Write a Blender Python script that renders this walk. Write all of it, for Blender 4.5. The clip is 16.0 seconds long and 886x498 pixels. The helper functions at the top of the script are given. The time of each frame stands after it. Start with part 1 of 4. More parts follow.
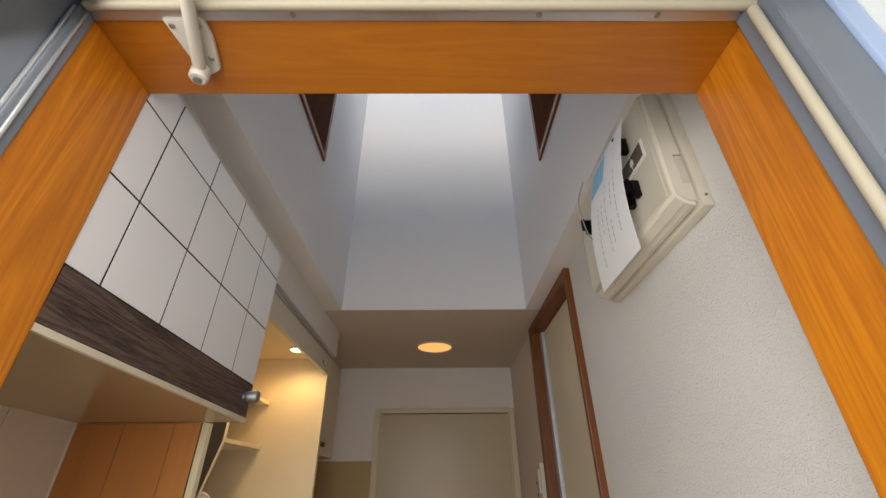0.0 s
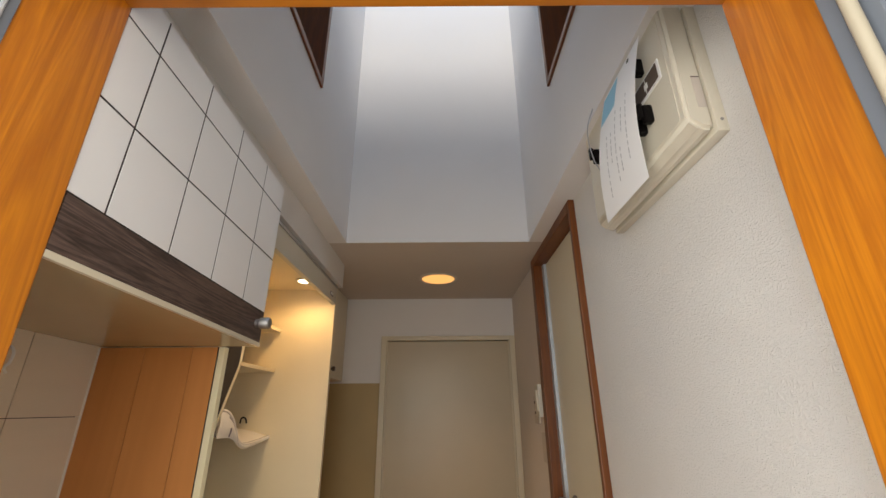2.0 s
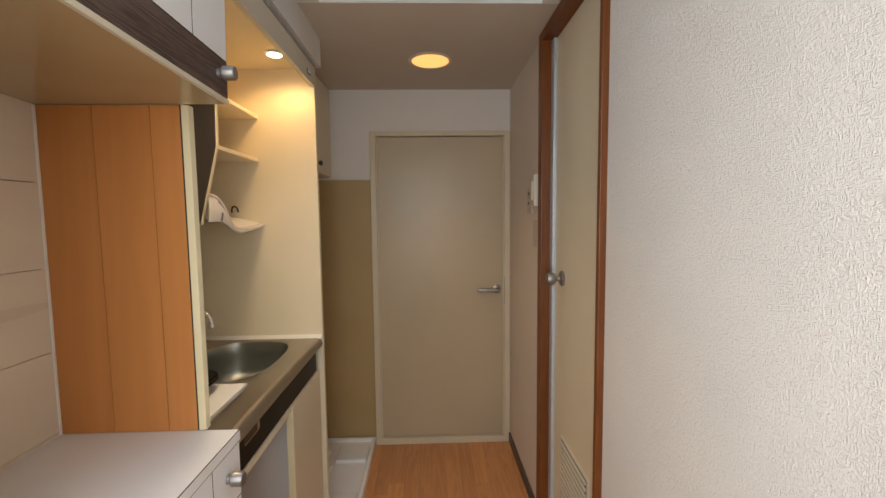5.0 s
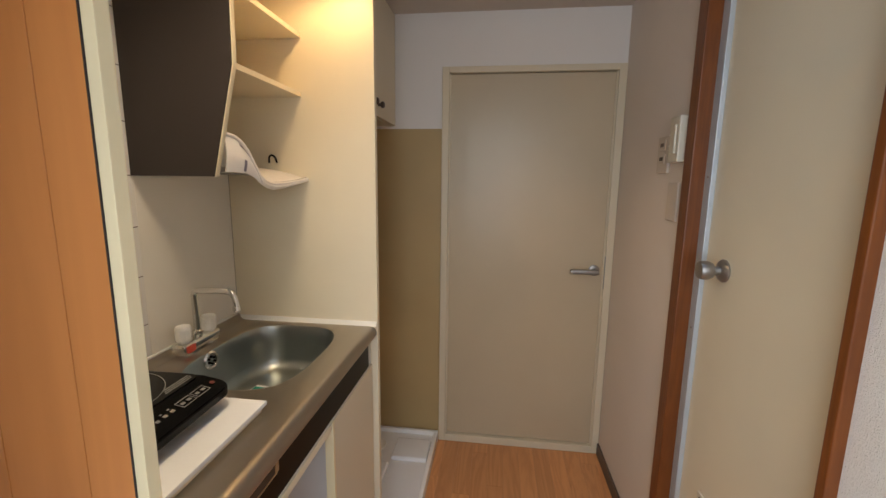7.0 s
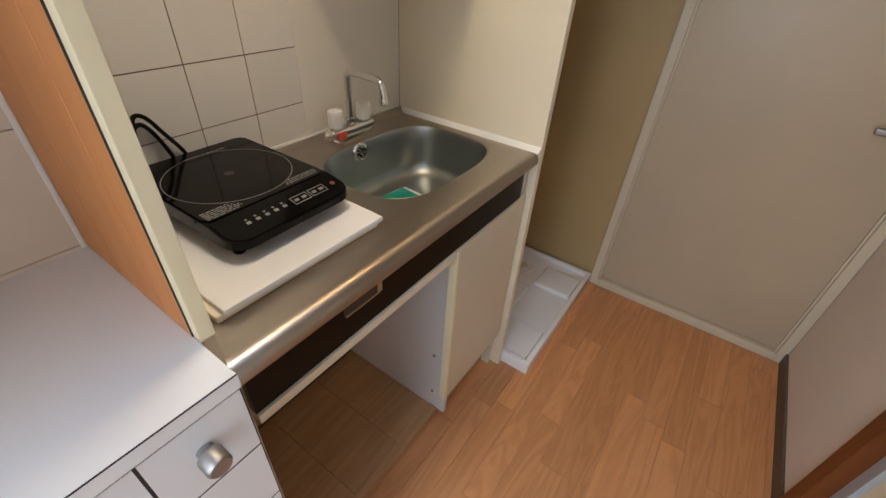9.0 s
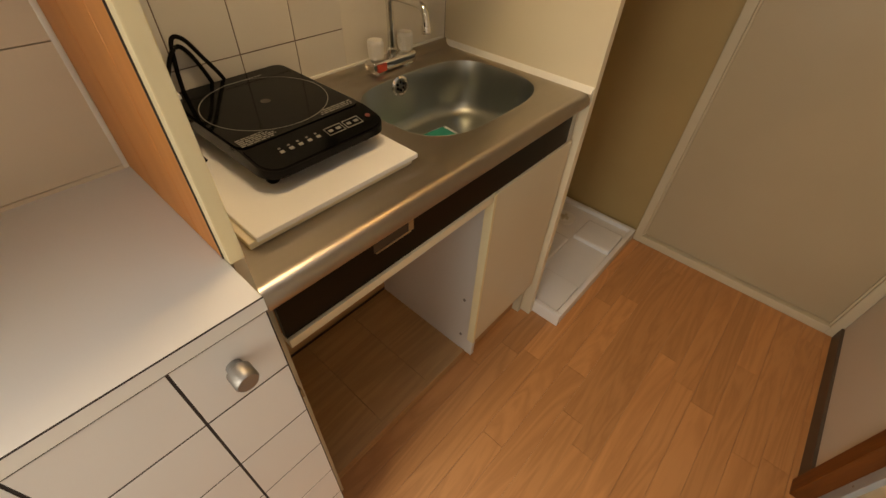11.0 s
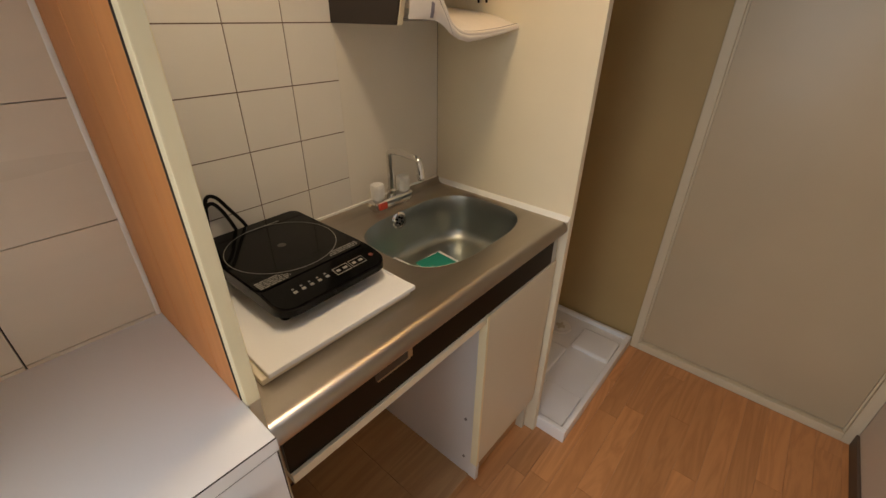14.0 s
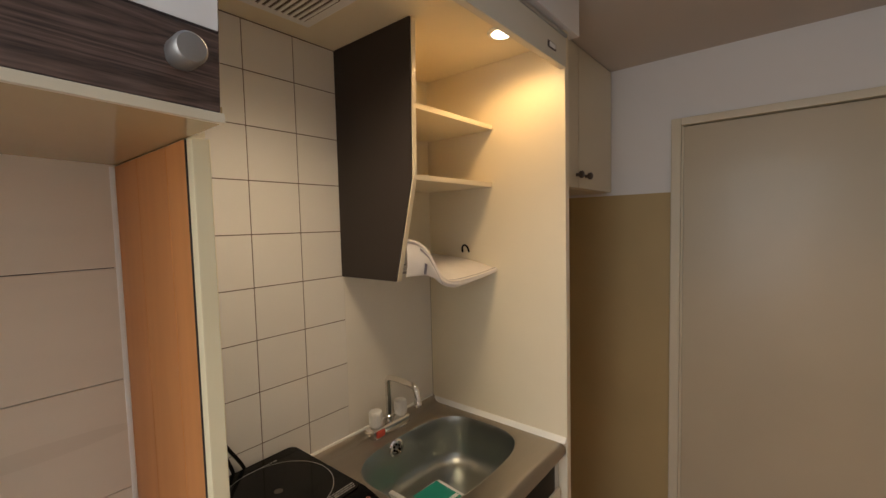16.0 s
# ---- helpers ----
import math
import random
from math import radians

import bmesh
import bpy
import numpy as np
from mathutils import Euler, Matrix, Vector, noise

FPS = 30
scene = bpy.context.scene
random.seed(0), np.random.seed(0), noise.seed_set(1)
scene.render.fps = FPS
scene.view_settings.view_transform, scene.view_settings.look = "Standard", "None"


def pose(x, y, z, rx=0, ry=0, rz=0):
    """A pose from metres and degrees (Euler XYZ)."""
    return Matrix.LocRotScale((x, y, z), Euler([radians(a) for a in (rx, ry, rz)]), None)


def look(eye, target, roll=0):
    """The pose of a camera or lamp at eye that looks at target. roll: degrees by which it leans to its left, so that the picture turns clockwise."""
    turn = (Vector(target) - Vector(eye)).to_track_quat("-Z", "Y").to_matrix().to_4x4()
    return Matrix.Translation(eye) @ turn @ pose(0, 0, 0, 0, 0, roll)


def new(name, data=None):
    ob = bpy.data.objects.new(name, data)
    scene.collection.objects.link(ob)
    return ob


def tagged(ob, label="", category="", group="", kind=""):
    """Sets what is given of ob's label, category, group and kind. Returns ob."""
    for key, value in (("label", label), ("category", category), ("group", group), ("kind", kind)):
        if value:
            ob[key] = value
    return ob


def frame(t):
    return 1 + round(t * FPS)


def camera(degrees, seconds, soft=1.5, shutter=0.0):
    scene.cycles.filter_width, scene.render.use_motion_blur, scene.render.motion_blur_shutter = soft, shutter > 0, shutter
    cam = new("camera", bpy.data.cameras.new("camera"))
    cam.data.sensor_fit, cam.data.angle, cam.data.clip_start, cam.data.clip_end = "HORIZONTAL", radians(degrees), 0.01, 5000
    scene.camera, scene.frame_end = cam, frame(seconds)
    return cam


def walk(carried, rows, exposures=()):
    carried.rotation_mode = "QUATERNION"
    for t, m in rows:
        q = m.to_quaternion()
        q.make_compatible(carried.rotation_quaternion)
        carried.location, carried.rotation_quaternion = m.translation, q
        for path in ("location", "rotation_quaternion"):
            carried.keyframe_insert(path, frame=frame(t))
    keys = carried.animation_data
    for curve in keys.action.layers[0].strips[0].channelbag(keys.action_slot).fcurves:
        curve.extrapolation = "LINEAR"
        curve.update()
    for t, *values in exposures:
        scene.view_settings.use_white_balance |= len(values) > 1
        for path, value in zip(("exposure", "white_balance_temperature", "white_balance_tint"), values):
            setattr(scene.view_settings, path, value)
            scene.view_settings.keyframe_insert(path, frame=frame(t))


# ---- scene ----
cam = camera(93.7, 16.0)
PATH = [
    (0, (0.381, 0.386, 1.474), (0.399, 2.12, 2.47), -0.5),
    (0.5, (0.383, 0.381, 1.481), (0.398, 2.101, 2.502), -0.4),
    (1, (0.381, 0.378, 1.483), (0.394, 2.117, 2.47), -0.3),
    (1.5, (0.381, 0.385, 1.475), (0.388, 2.18, 2.356), -0.4),
    (2, (0.379, 0.392, 1.467), (0.381, 2.261, 2.181), -0.4),
    (2.5, (0.377, 0.401, 1.46), (0.375, 2.337, 1.96), -0.4),
    (3, (0.375, 0.413, 1.445), (0.377, 2.39, 1.746), -0.3),
    (3.5, (0.366, 0.425, 1.431), (0.385, 2.421, 1.563), -0.2),
    (4, (0.357, 0.433, 1.419), (0.392, 2.432, 1.412), -0.4),
    (4.5, (0.349, 0.467, 1.399), (0.418, 2.463, 1.294), -0.6),
    (7, (0.262, 0.969, 1.361), (0.018, 2.928, 1.038), 0.7),
    (7.5, (0.225, 1.105, 1.381), (-0.22, 2.962, 0.786), 2.4),
    (8, (0.217, 1.168, 1.36), (-0.424, 2.855, 0.498), 3.5),
    (8.5, (0.254, 1.22, 1.349), (-0.543, 2.721, 0.294), 4.0),
    (9, (0.264, 1.23, 1.327), (-0.621, 2.573, 0.139), 3.7),
    (9.5, (0.266, 1.25, 1.311), (-0.652, 2.478, 0.026), 3.2),
    (12, (0.272, 1.235, 1.304), (-0.652, 2.333, -0.088), 3.0),
    (12.5, (0.277, 1.231, 1.311), (-0.658, 2.353, -0.056), 3.0),
    (13, (0.278, 1.231, 1.312), (-0.697, 2.393, 0.008), 2.4),
    (13.5, (0.285, 1.231, 1.337), (-0.768, 2.468, 0.171), 1.4),
    (14, (0.296, 1.223, 1.386), (-0.832, 2.548, 0.4), 0.7),
    (14.5, (0.305, 1.208, 1.434), (-0.89, 2.617, 0.668), 0.2),
    (15, (0.319, 1.189, 1.467), (-0.92, 2.666, 0.935), -0.3),
    (15.5, (0.337, 1.177, 1.491), (-0.929, 2.693, 1.178), -0.8),
    (16, (0.347, 1.169, 1.505), (-0.926, 2.707, 1.383), -1.4),
]
EXPOSURES = [(0, -0.57, 7300, 11), (1.5, -0.49, 7500, 11), (4.5, -0.24, 7250, 11), (7, 0.0, 6550, 10), (8, 0.06, 6050, 9), (8.5, 0.08, 5980, 10), (9.5, -0.03, 6500, 10),
             (11.8, -0.38, 10300, 12), (12.5, -0.28, 8500, 12), (13, -0.2, 7900, 12), (14, -0.25, 7200, 12), (16, -0.36, 6900, 12)]
walk(cam, [(t, look(eye, target, roll)) for t, eye, target, roll in PATH], EXPOSURES)

# ---- world and lights ----
world = bpy.data.worlds.new("sky")
scene.world = world
world.use_nodes = True
wn = world.node_tree.nodes
sky = wn.new("ShaderNodeTexSky")
sky.sky_type, sky.sun_disc = "NISHITA", False
sky.sun_elevation, sky.sun_rotation = radians(26.5), radians(3.6)
world.node_tree.links.new(sky.outputs[0], wn["Background"].inputs[0])
wn["Background"].inputs[1].default_value = 0.15


def lamp(name, kind, m, energy, color, **more):
    data = bpy.data.lights.new(name, kind)
    data.energy, data.color = energy, color
    if "size" in more:
        data.shape, data.size, data.size_y = "RECTANGLE", more["size"], more["size_y"]
    if "radius" in more:
        data.shadow_soft_size = more["radius"]
    if "cone" in more:
        data.spot_size, data.spot_blend = radians(more["cone"]), more["blend"]
    ob = new(name, data)
    ob.matrix_world = m
    return ob


lamp("sun", "SUN", look((0.5, 8, 4), (0, 0, 0)), 2.5, (1.0, 0.95, 0.88)).data.angle = radians(0.5)
# daylight in the open entrance, and a fill lamp outside the unseen high window
lamp("entrance_daylight", "AREA", look((0.20, 0.23, 1.34), (0.70, 0.96, 1.00)), 20.5, (0.90, 0.95, 1.0), size=0.8, size_y=1.3)
lamp("high_opening_fill", "AREA", look((0.36, -0.25, 3.45), (0.36, 2.1, 3.42)), 34, (1.0, 0.985, 0.95), size=0.76, size_y=0.4)
# added blue fill from above, tints the lower walls of the well
lamp("well_top_fill", "AREA", look((0.36, 1.40, 4.19), (0.36, 1.401, 2.0)), 8.5, (0.36, 0.58, 1.0), size=0.6, size_y=1.0)
lamp("downlight_bulb", "SPOT", look((0.355, 2.54, 2.10), (0.355, 2.54, 0)), 8, (1.0, 0.62, 0.30), radius=0.06, cone=80, blend=0.8)
lamp("niche_bulb", "SPOT", look((-0.209, 2.09, 1.955), (-0.209, 2.09, 0)), 4.4, (1.0, 0.64, 0.28), radius=0.025, cone=165, blend=0.6)
# added fill lamp, no such bulb seen; it brightens the tiled wall
lamp("niche_fill_near", "SPOT", look((-0.217, 1.60, 1.955), (-0.217, 1.60, 0)), 19, (1.0, 0.81, 0.57), radius=0.10, cone=150, blend=0.9)


# ---- materials ----
def material(name, color, rough=0.5, metal=0.0, vary=0.06, scale=6.0, bump=0.0, bump_scale=200.0, spec=0.5, stretch=(1, 1, 1), dirt=0.0, rand=0.0, coat=0.0):
    m = bpy.data.materials.new(name)
    m.use_nodes = True
    nodes, links = m.node_tree.nodes, m.node_tree.links
    b = nodes["Principled BSDF"]
    b.inputs["Roughness"].default_value, b.inputs["Metallic"].default_value = rough, metal
    b.inputs["Specular IOR Level"].default_value = spec
    b.inputs["Coat Weight"].default_value = coat
    tc = nodes.new("ShaderNodeTexCoord")
    mp = nodes.new("ShaderNodeMapping")
    mp.inputs["Scale"].default_value = stretch
    links.new(tc.outputs["Object"], mp.inputs[0])
    n1 = nodes.new("ShaderNodeTexNoise")
    n1.inputs["Scale"].default_value, n1.inputs["Detail"].default_value = scale, 6
    links.new(mp.outputs[0], n1.inputs[0])
    hsv = nodes.new("ShaderNodeHueSaturation")
    hsv.inputs["Color"].default_value = (*color, 1)
    mr = nodes.new("ShaderNodeMapRange")
    mr.inputs[1].default_value, mr.inputs[2].default_value = 0.3, 0.7
    mr.inputs[3].default_value, mr.inputs[4].default_value = 1 - vary, 1 + vary
    links.new(n1.outputs["Fac"], mr.inputs[0])
    value = mr.outputs[0]
    if rand:
        oi = nodes.new("ShaderNodeObjectInfo")
        mr2 = nodes.new("ShaderNodeMapRange")
        mr2.inputs[3].default_value, mr2.inputs[4].default_value = 1 - rand, 1 + rand
        links.new(oi.outputs["Random"], mr2.inputs[0])
        mul = nodes.new("ShaderNodeMath")
        mul.operation = "MULTIPLY"
        links.new(value, mul.inputs[0])
        links.new(mr2.outputs[0], mul.inputs[1])
        value = mul.outputs[0]
    links.new(value, hsv.inputs["Value"])
    links.new(hsv.outputs[0], b.inputs["Base Color"])
    n3 = nodes.new("ShaderNodeTexNoise")
    n3.inputs["Scale"].default_value, n3.inputs["Detail"].default_value = scale * 0.5, 3
    links.new(mp.outputs[0], n3.inputs[0])
    mr3 = nodes.new("ShaderNodeMapRange")
    mr3.inputs[3].default_value, mr3.inputs[4].default_value = max(rough - 0.08, 0.03), min(rough + 0.10, 1)
    links.new(n3.outputs["Fac"], mr3.inputs[0])
    links.new(mr3.outputs[0], b.inputs["Roughness"])
    if bump:
        n2 = nodes.new("ShaderNodeTexNoise")
        n2.inputs["Scale"].default_value, n2.inputs["Detail"].default_value = bump_scale, 3
        links.new(mp.outputs[0], n2.inputs[0])
        bp = nodes.new("ShaderNodeBump")
        bp.inputs["Strength"].default_value, bp.inputs["Distance"].default_value = bump, 0.002
        links.new(n2.outputs["Fac"], bp.inputs["Height"])
        links.new(bp.outputs[0], b.inputs["Normal"])
    return m


def wood(name, light, dark, axis, rough=0.4, scale=10.0, rand=0.0, coat=0.0, contrast=0.6, fine=1.0, ring=8.0, grain=0.8, along=0.07):
    """Wood with its grain along one axis (0, 1 or 2)."""
    m = material(name, light, rough, 0, 0.05, 4, coat=coat)
    nodes, links = m.node_tree.nodes, m.node_tree.links
    b, tc = nodes["Principled BSDF"], nodes["Texture Coordinate"]
    mp = nodes.new("ShaderNodeMapping")
    st = [1.0, 1.0, 1.0]
    st[axis] = along
    mp.inputs["Scale"].default_value = st
    links.new(tc.outputs["Object"], mp.inputs[0])
    oi = nodes.new("ShaderNodeObjectInfo")
    add = nodes.new("ShaderNodeVectorMath")
    add.operation = "MULTIPLY_ADD"
    add.inputs[1].default_value = (37, 23, 11)
    cx = nodes.new("ShaderNodeCombineXYZ")
    for i in range(3):
        links.new(oi.outputs["Random"], cx.inputs[i])
    links.new(cx.outputs[0], add.inputs[0])
    links.new(mp.outputs[0], add.inputs[2])
    n1 = nodes.new("ShaderNodeTexNoise")
    n1.inputs["Scale"].default_value, n1.inputs["Detail"].default_value, n1.inputs["Distortion"].default_value = scale, 5, 1.2
    links.new(add.outputs[0], n1.inputs[0])
    n2 = nodes.new("ShaderNodeTexNoise")
    n2.inputs["Scale"].default_value, n2.inputs["Detail"].default_value = scale * 14 * fine, 3
    links.new(add.outputs[0], n2.inputs[0])
    wave = nodes.new("ShaderNodeMath")
    wave.operation = "PINGPONG"
    wave.inputs[1].default_value = 0.07
    links.new(n1.outputs["Fac"], wave.inputs[0])
    m1 = nodes.new("ShaderNodeMath")
    m1.operation = "MULTIPLY_ADD"
    m1.inputs[1].default_value, m1.inputs[2].default_value = ring, 0.0
    links.new(wave.outputs[0], m1.inputs[0])
    m2 = nodes.new("ShaderNodeMath")
    m2.operation = "MULTIPLY_ADD"
    m2.inputs[1].default_value = grain
    links.new(n2.outputs["Fac"], m2.inputs[0])
    links.new(m1.outputs[0], m2.inputs[2])
    mr = nodes.new("ShaderNodeMapRange")
    mr.inputs[1].default_value, mr.inputs[2].default_value = 0.25, 1.0
    mr.inputs[4].default_value = contrast
    links.new(m2.outputs[0], mr.inputs[0])
    mix = nodes.new("ShaderNodeMix")
    mix.data_type = "RGBA"
    mix.inputs[6].default_value, mix.inputs[7].default_value = (*light, 1), (*dark, 1)
    links.new(mr.outputs[0], mix.inputs[0])
    hsv = nodes.new("ShaderNodeHueSaturation")
    mr2 = nodes.new("ShaderNodeMapRange")
    mr2.inputs[3].default_value, mr2.inputs[4].default_value = 1 - rand, 1 + rand
    links.new(oi.outputs["Random"], mr2.inputs[0])
    links.new(mr2.outputs[0], hsv.inputs["Value"])
    links.new(mix.outputs[2], hsv.inputs["Color"])
    links.new(hsv.outputs[0], b.inputs["Base Color"])
    bp = nodes.new("ShaderNodeBump")
    bp.inputs["Strength"].default_value, bp.inputs["Distance"].default_value = 0.12, 0.001
    links.new(n2.outputs["Fac"], bp.inputs["Height"])
    links.new(bp.outputs[0], b.inputs["Normal"])
    return m


def glow(name, color, strength):
    m = bpy.data.materials.new(name)
    m.use_nodes = True
    b = m.node_tree.nodes["Principled BSDF"]
    b.inputs["Base Color"].default_value = (*color, 1)
    b.inputs["Emission Color"].default_value, b.inputs["Emission Strength"].default_value = (*color, 1), strength
    return m


WALLPAPER = material("embossed_wallpaper", (0.82, 0.80, 0.765), 0.75, vary=0.03, scale=3, bump=0.9, bump_scale=260, spec=0.3)
def weave(m, pitch, strength):
    """Linen relief: short raised threads along y and along z, crossing in patches."""
    nodes, links = m.node_tree.nodes, m.node_tree.links
    tc, b = nodes["Texture Coordinate"], nodes["Principled BSDF"]
    threads = []
    for stretch in ((0.4, 0.30, 1.0), (0.4, 1.0, 0.30)):
        mp = nodes.new("ShaderNodeMapping")
        mp.inputs["Scale"].default_value = stretch
        links.new(tc.outputs["Object"], mp.inputs[0])
        ns = nodes.new("ShaderNodeTexNoise")
        ns.inputs["Scale"].default_value, ns.inputs["Detail"].default_value = 1 / pitch, 2
        links.new(mp.outputs[0], ns.inputs[0])
        threads.append(ns)
    top = nodes.new("ShaderNodeMath")
    top.operation = "MAXIMUM"
    links.new(threads[0].outputs["Fac"], top.inputs[0])
    links.new(threads[1].outputs["Fac"], top.inputs[1])
    bp = nodes.new("ShaderNodeBump")
    bp.inputs["Strength"].default_value, bp.inputs["Distance"].default_value = strength, 0.004
    links.new(top.outputs[0], bp.inputs["Height"])
    links.new(bp.outputs[0], b.inputs["Normal"])


weave(WALLPAPER, 0.0019, 1.0)
PLASTER = material("white_wallpaper", (0.76, 0.74, 0.72), 0.8, vary=0.02, scale=2, bump=0.25, bump_scale=300, spec=0.25)
# as PLASTER, with a slightly darker and warmer base tone
PLASTER_WARM = material("white_wallpaper_warm", (0.73, 0.665, 0.61), 0.8, vary=0.03, scale=2, bump=0.25, bump_scale=300, spec=0.25)
# off-white paper, darkened and warmed for the dim corridor's shade
CEILING_SHADED = material("shaded_ceiling_paper", (0.57, 0.51, 0.45), 0.85, vary=0.03, scale=2, bump=0.2, bump_scale=300, spec=0.2)
OLIVE = material("olive_board", (0.46, 0.335, 0.155), 0.5, vary=0.05, scale=3, bump=0.15, bump_scale=120)
CREAM = material("cream_paint", (0.72, 0.65, 0.50), 0.42, vary=0.03, scale=3, bump=0.04, bump_scale=90)
# cream with the shade of the cabinet's underside put into its colour
UNDER_SHADED = material("shaded_cream_underside", (0.47, 0.35, 0.19), 0.14, vary=0.05, scale=5)
CREAM_EDGE = material("cream_edge_strip", (0.86, 0.76, 0.50), 0.4, vary=0.04, scale=6)
CREAM_BOARD = material("cream_board", (0.82, 0.725, 0.54), 0.38, vary=0.03, scale=4)
FRAME_CREAM = material("cream_frame_paint", (0.64, 0.57, 0.43), 0.4, vary=0.03, scale=4)
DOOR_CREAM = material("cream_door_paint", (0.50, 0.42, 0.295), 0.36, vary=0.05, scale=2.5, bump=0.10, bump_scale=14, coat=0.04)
BATH_DOOR = material("bath_door_sheet", (0.74, 0.67, 0.51), 0.36, vary=0.03, scale=3)
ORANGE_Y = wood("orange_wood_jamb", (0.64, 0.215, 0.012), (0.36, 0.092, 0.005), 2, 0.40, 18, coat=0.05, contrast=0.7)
# same varnish as the jambs, darkened for the shade under the lintel
ORANGE_X_SHADED = wood("orange_wood_shaded", (0.43, 0.14, 0.010), (0.31, 0.085, 0.006), 0, 0.42, 16, coat=0.05, contrast=0.5)
BROWN = wood("red_brown_wood", (0.20, 0.056, 0.008), (0.10, 0.025, 0.003), 2, 0.42, 12)
PANEL = wood("orange_panel_wood", (0.65, 0.262, 0.078), (0.47, 0.165, 0.042), 2, 0.45, 5, contrast=0.34, fine=0.4)
DARKWOOD = wood("dark_oak_laminate", (0.152, 0.097, 0.076), (0.036, 0.020, 0.015), 1, 0.45, 30, contrast=1.0, fine=1.5)
FLOORWOOD = wood("oak_floor", (0.60, 0.287, 0.120), (0.40, 0.171, 0.064), 1, 0.36, 9, rand=0.12, contrast=0.66, fine=0.8, ring=9.0, grain=0.35, along=0.11)
OLDBOARD = wood("old_plywood", (0.56, 0.33, 0.155), (0.36, 0.19, 0.08), 1, 0.55, 8, contrast=0.5)
WHITE = material("white_laminate", (0.80, 0.79, 0.78), 0.32, vary=0.02, scale=3)
TILE = material("white_tile", (0.76, 0.72, 0.66), 0.18, vary=0.02, scale=5, rand=0.02)
BIGTILE = material("ivory_wall_tile", (0.71, 0.62, 0.49), 0.3, vary=0.04, scale=6, stretch=(1, 0.3, 2), rand=0.02)
GROUT = material("dark_grout", (0.035, 0.026, 0.024), 0.9)
CAULK = material("white_caulk", (0.82, 0.80, 0.74), 0.5)
STEEL = material("stainless_steel", (0.46, 0.415, 0.36), 0.31, 1.0, vary=0.05, scale=5, stretch=(6, 0.5, 6), bump=0.05, bump_scale=300)
BASIN = material("basin_steel", (0.37, 0.385, 0.36), 0.34, 1.0, vary=0.08, scale=6, bump=0.03, bump_scale=200)
CHROME = material("chrome", (0.75, 0.74, 0.72), 0.10, 1.0, vary=0.02)
BRUSHED = material("brushed_metal", (0.36, 0.345, 0.33), 0.46, 1.0, vary=0.05, scale=30)
GREYSTEEL = material("grey_painted_steel", (0.16, 0.18, 0.21), 0.45, vary=0.06, scale=4, bump=0.06, bump_scale=80)
ALU = material("aluminium", (0.55, 0.56, 0.56), 0.38, 0.9, vary=0.05, scale=20)
PALEBLUE = material("pale_blue", (0.36, 0.46, 0.66), 0.5)
PALEALU = material("pale_anodised_aluminium", (0.52, 0.57, 0.62), 0.42, 0.35, vary=0.04, scale=20)
CLOSERPAINT = material("pale_closer_paint", (0.56, 0.52, 0.45), 0.4, vary=0.06, scale=30)
SEAL = material("ivory_seal", (0.44, 0.38, 0.28), 0.5, vary=0.04)
BLACK = material("black_plastic", (0.006, 0.005, 0.005), 0.16, vary=0.1, scale=12, spec=0.12)
BLACKGLASS = material("black_glass", (0.004, 0.004, 0.004), 0.06, vary=0.05, scale=8, spec=0.14)
DARKBAND = material("dark_brown_front", (0.008, 0.005, 0.003), 0.34, vary=0.1, scale=6, spec=0.14)
SLOT = material("shaded_board_edge", (0.07, 0.045, 0.03), 0.6)
PLAINBOARD = material("cream_splash_board", (0.76, 0.71, 0.63), 0.35, vary=0.03, scale=4)
TILEGROUT = material("brown_grout", (0.15, 0.10, 0.075), 0.9)
PULL = material("brown_edge", (0.42, 0.27, 0.14), 0.4)
HOODSIDE = material("dark_side_panel", (0.034, 0.025, 0.022), 0.62, vary=0.06, scale=8)
PLASTIC = material("white_plastic", (0.84, 0.83, 0.80), 0.35, vary=0.02)
BEIGEPLASTIC = material("beige_plastic", (0.66, 0.61, 0.50), 0.42, vary=0.03)
PANWHITE = material("glossy_white_plastic", (0.90, 0.90, 0.90), 0.14, vary=0.03, scale=5)
FROST = material("frosted_plastic", (0.80, 0.79, 0.76), 0.3, vary=0.05, scale=30)
PAPER = material("paper", (0.82, 0.82, 0.82), 0.8, vary=0.015)
INK = material("grey_ink", (0.36, 0.36, 0.38), 0.8)
GREYPLATE = material("greyed_plate", (0.58, 0.51, 0.44), 0.5)
BLUEPAPER = material("blue_print", (0.25, 0.52, 0.68), 0.7)
GREEN = material("green_sticker", (0.01, 0.30, 0.23), 0.45, vary=0.03)
RED = material("red_plastic", (0.65, 0.09, 0.06), 0.4)
CLOTH = material("white_cloth", (0.78, 0.74, 0.70), 0.9, vary=0.04, scale=20, bump=0.5, bump_scale=400)
STRIPE = material("grey_stripe", (0.24, 0.22, 0.26), 0.9)
PRINT = material("pale_print", (0.26, 0.25, 0.23), 0.5)
DIMRED = material("dim_red_print", (0.16, 0.04, 0.03), 0.5)
DIMPRINT = material("dim_print", (0.045, 0.04, 0.035), 0.5)
SIDING = material("pale_siding", (0.74, 0.74, 0.70), 0.8, vary=0.05, scale=5, bump=0.5, bump_scale=80)
CONCRETE = material("concrete", (0.32, 0.31, 0.30), 0.85, vary=0.1, scale=5, bump=0.3, bump_scale=60)
BASEGREY = material("brown_baseboard", (0.10, 0.072, 0.055), 0.5)
LIT = glow("lit_diffuser", (1.0, 0.52, 0.17), 1.35)
LITW = glow("lit_bulb", (1.0, 0.86, 0.62), 9.0)
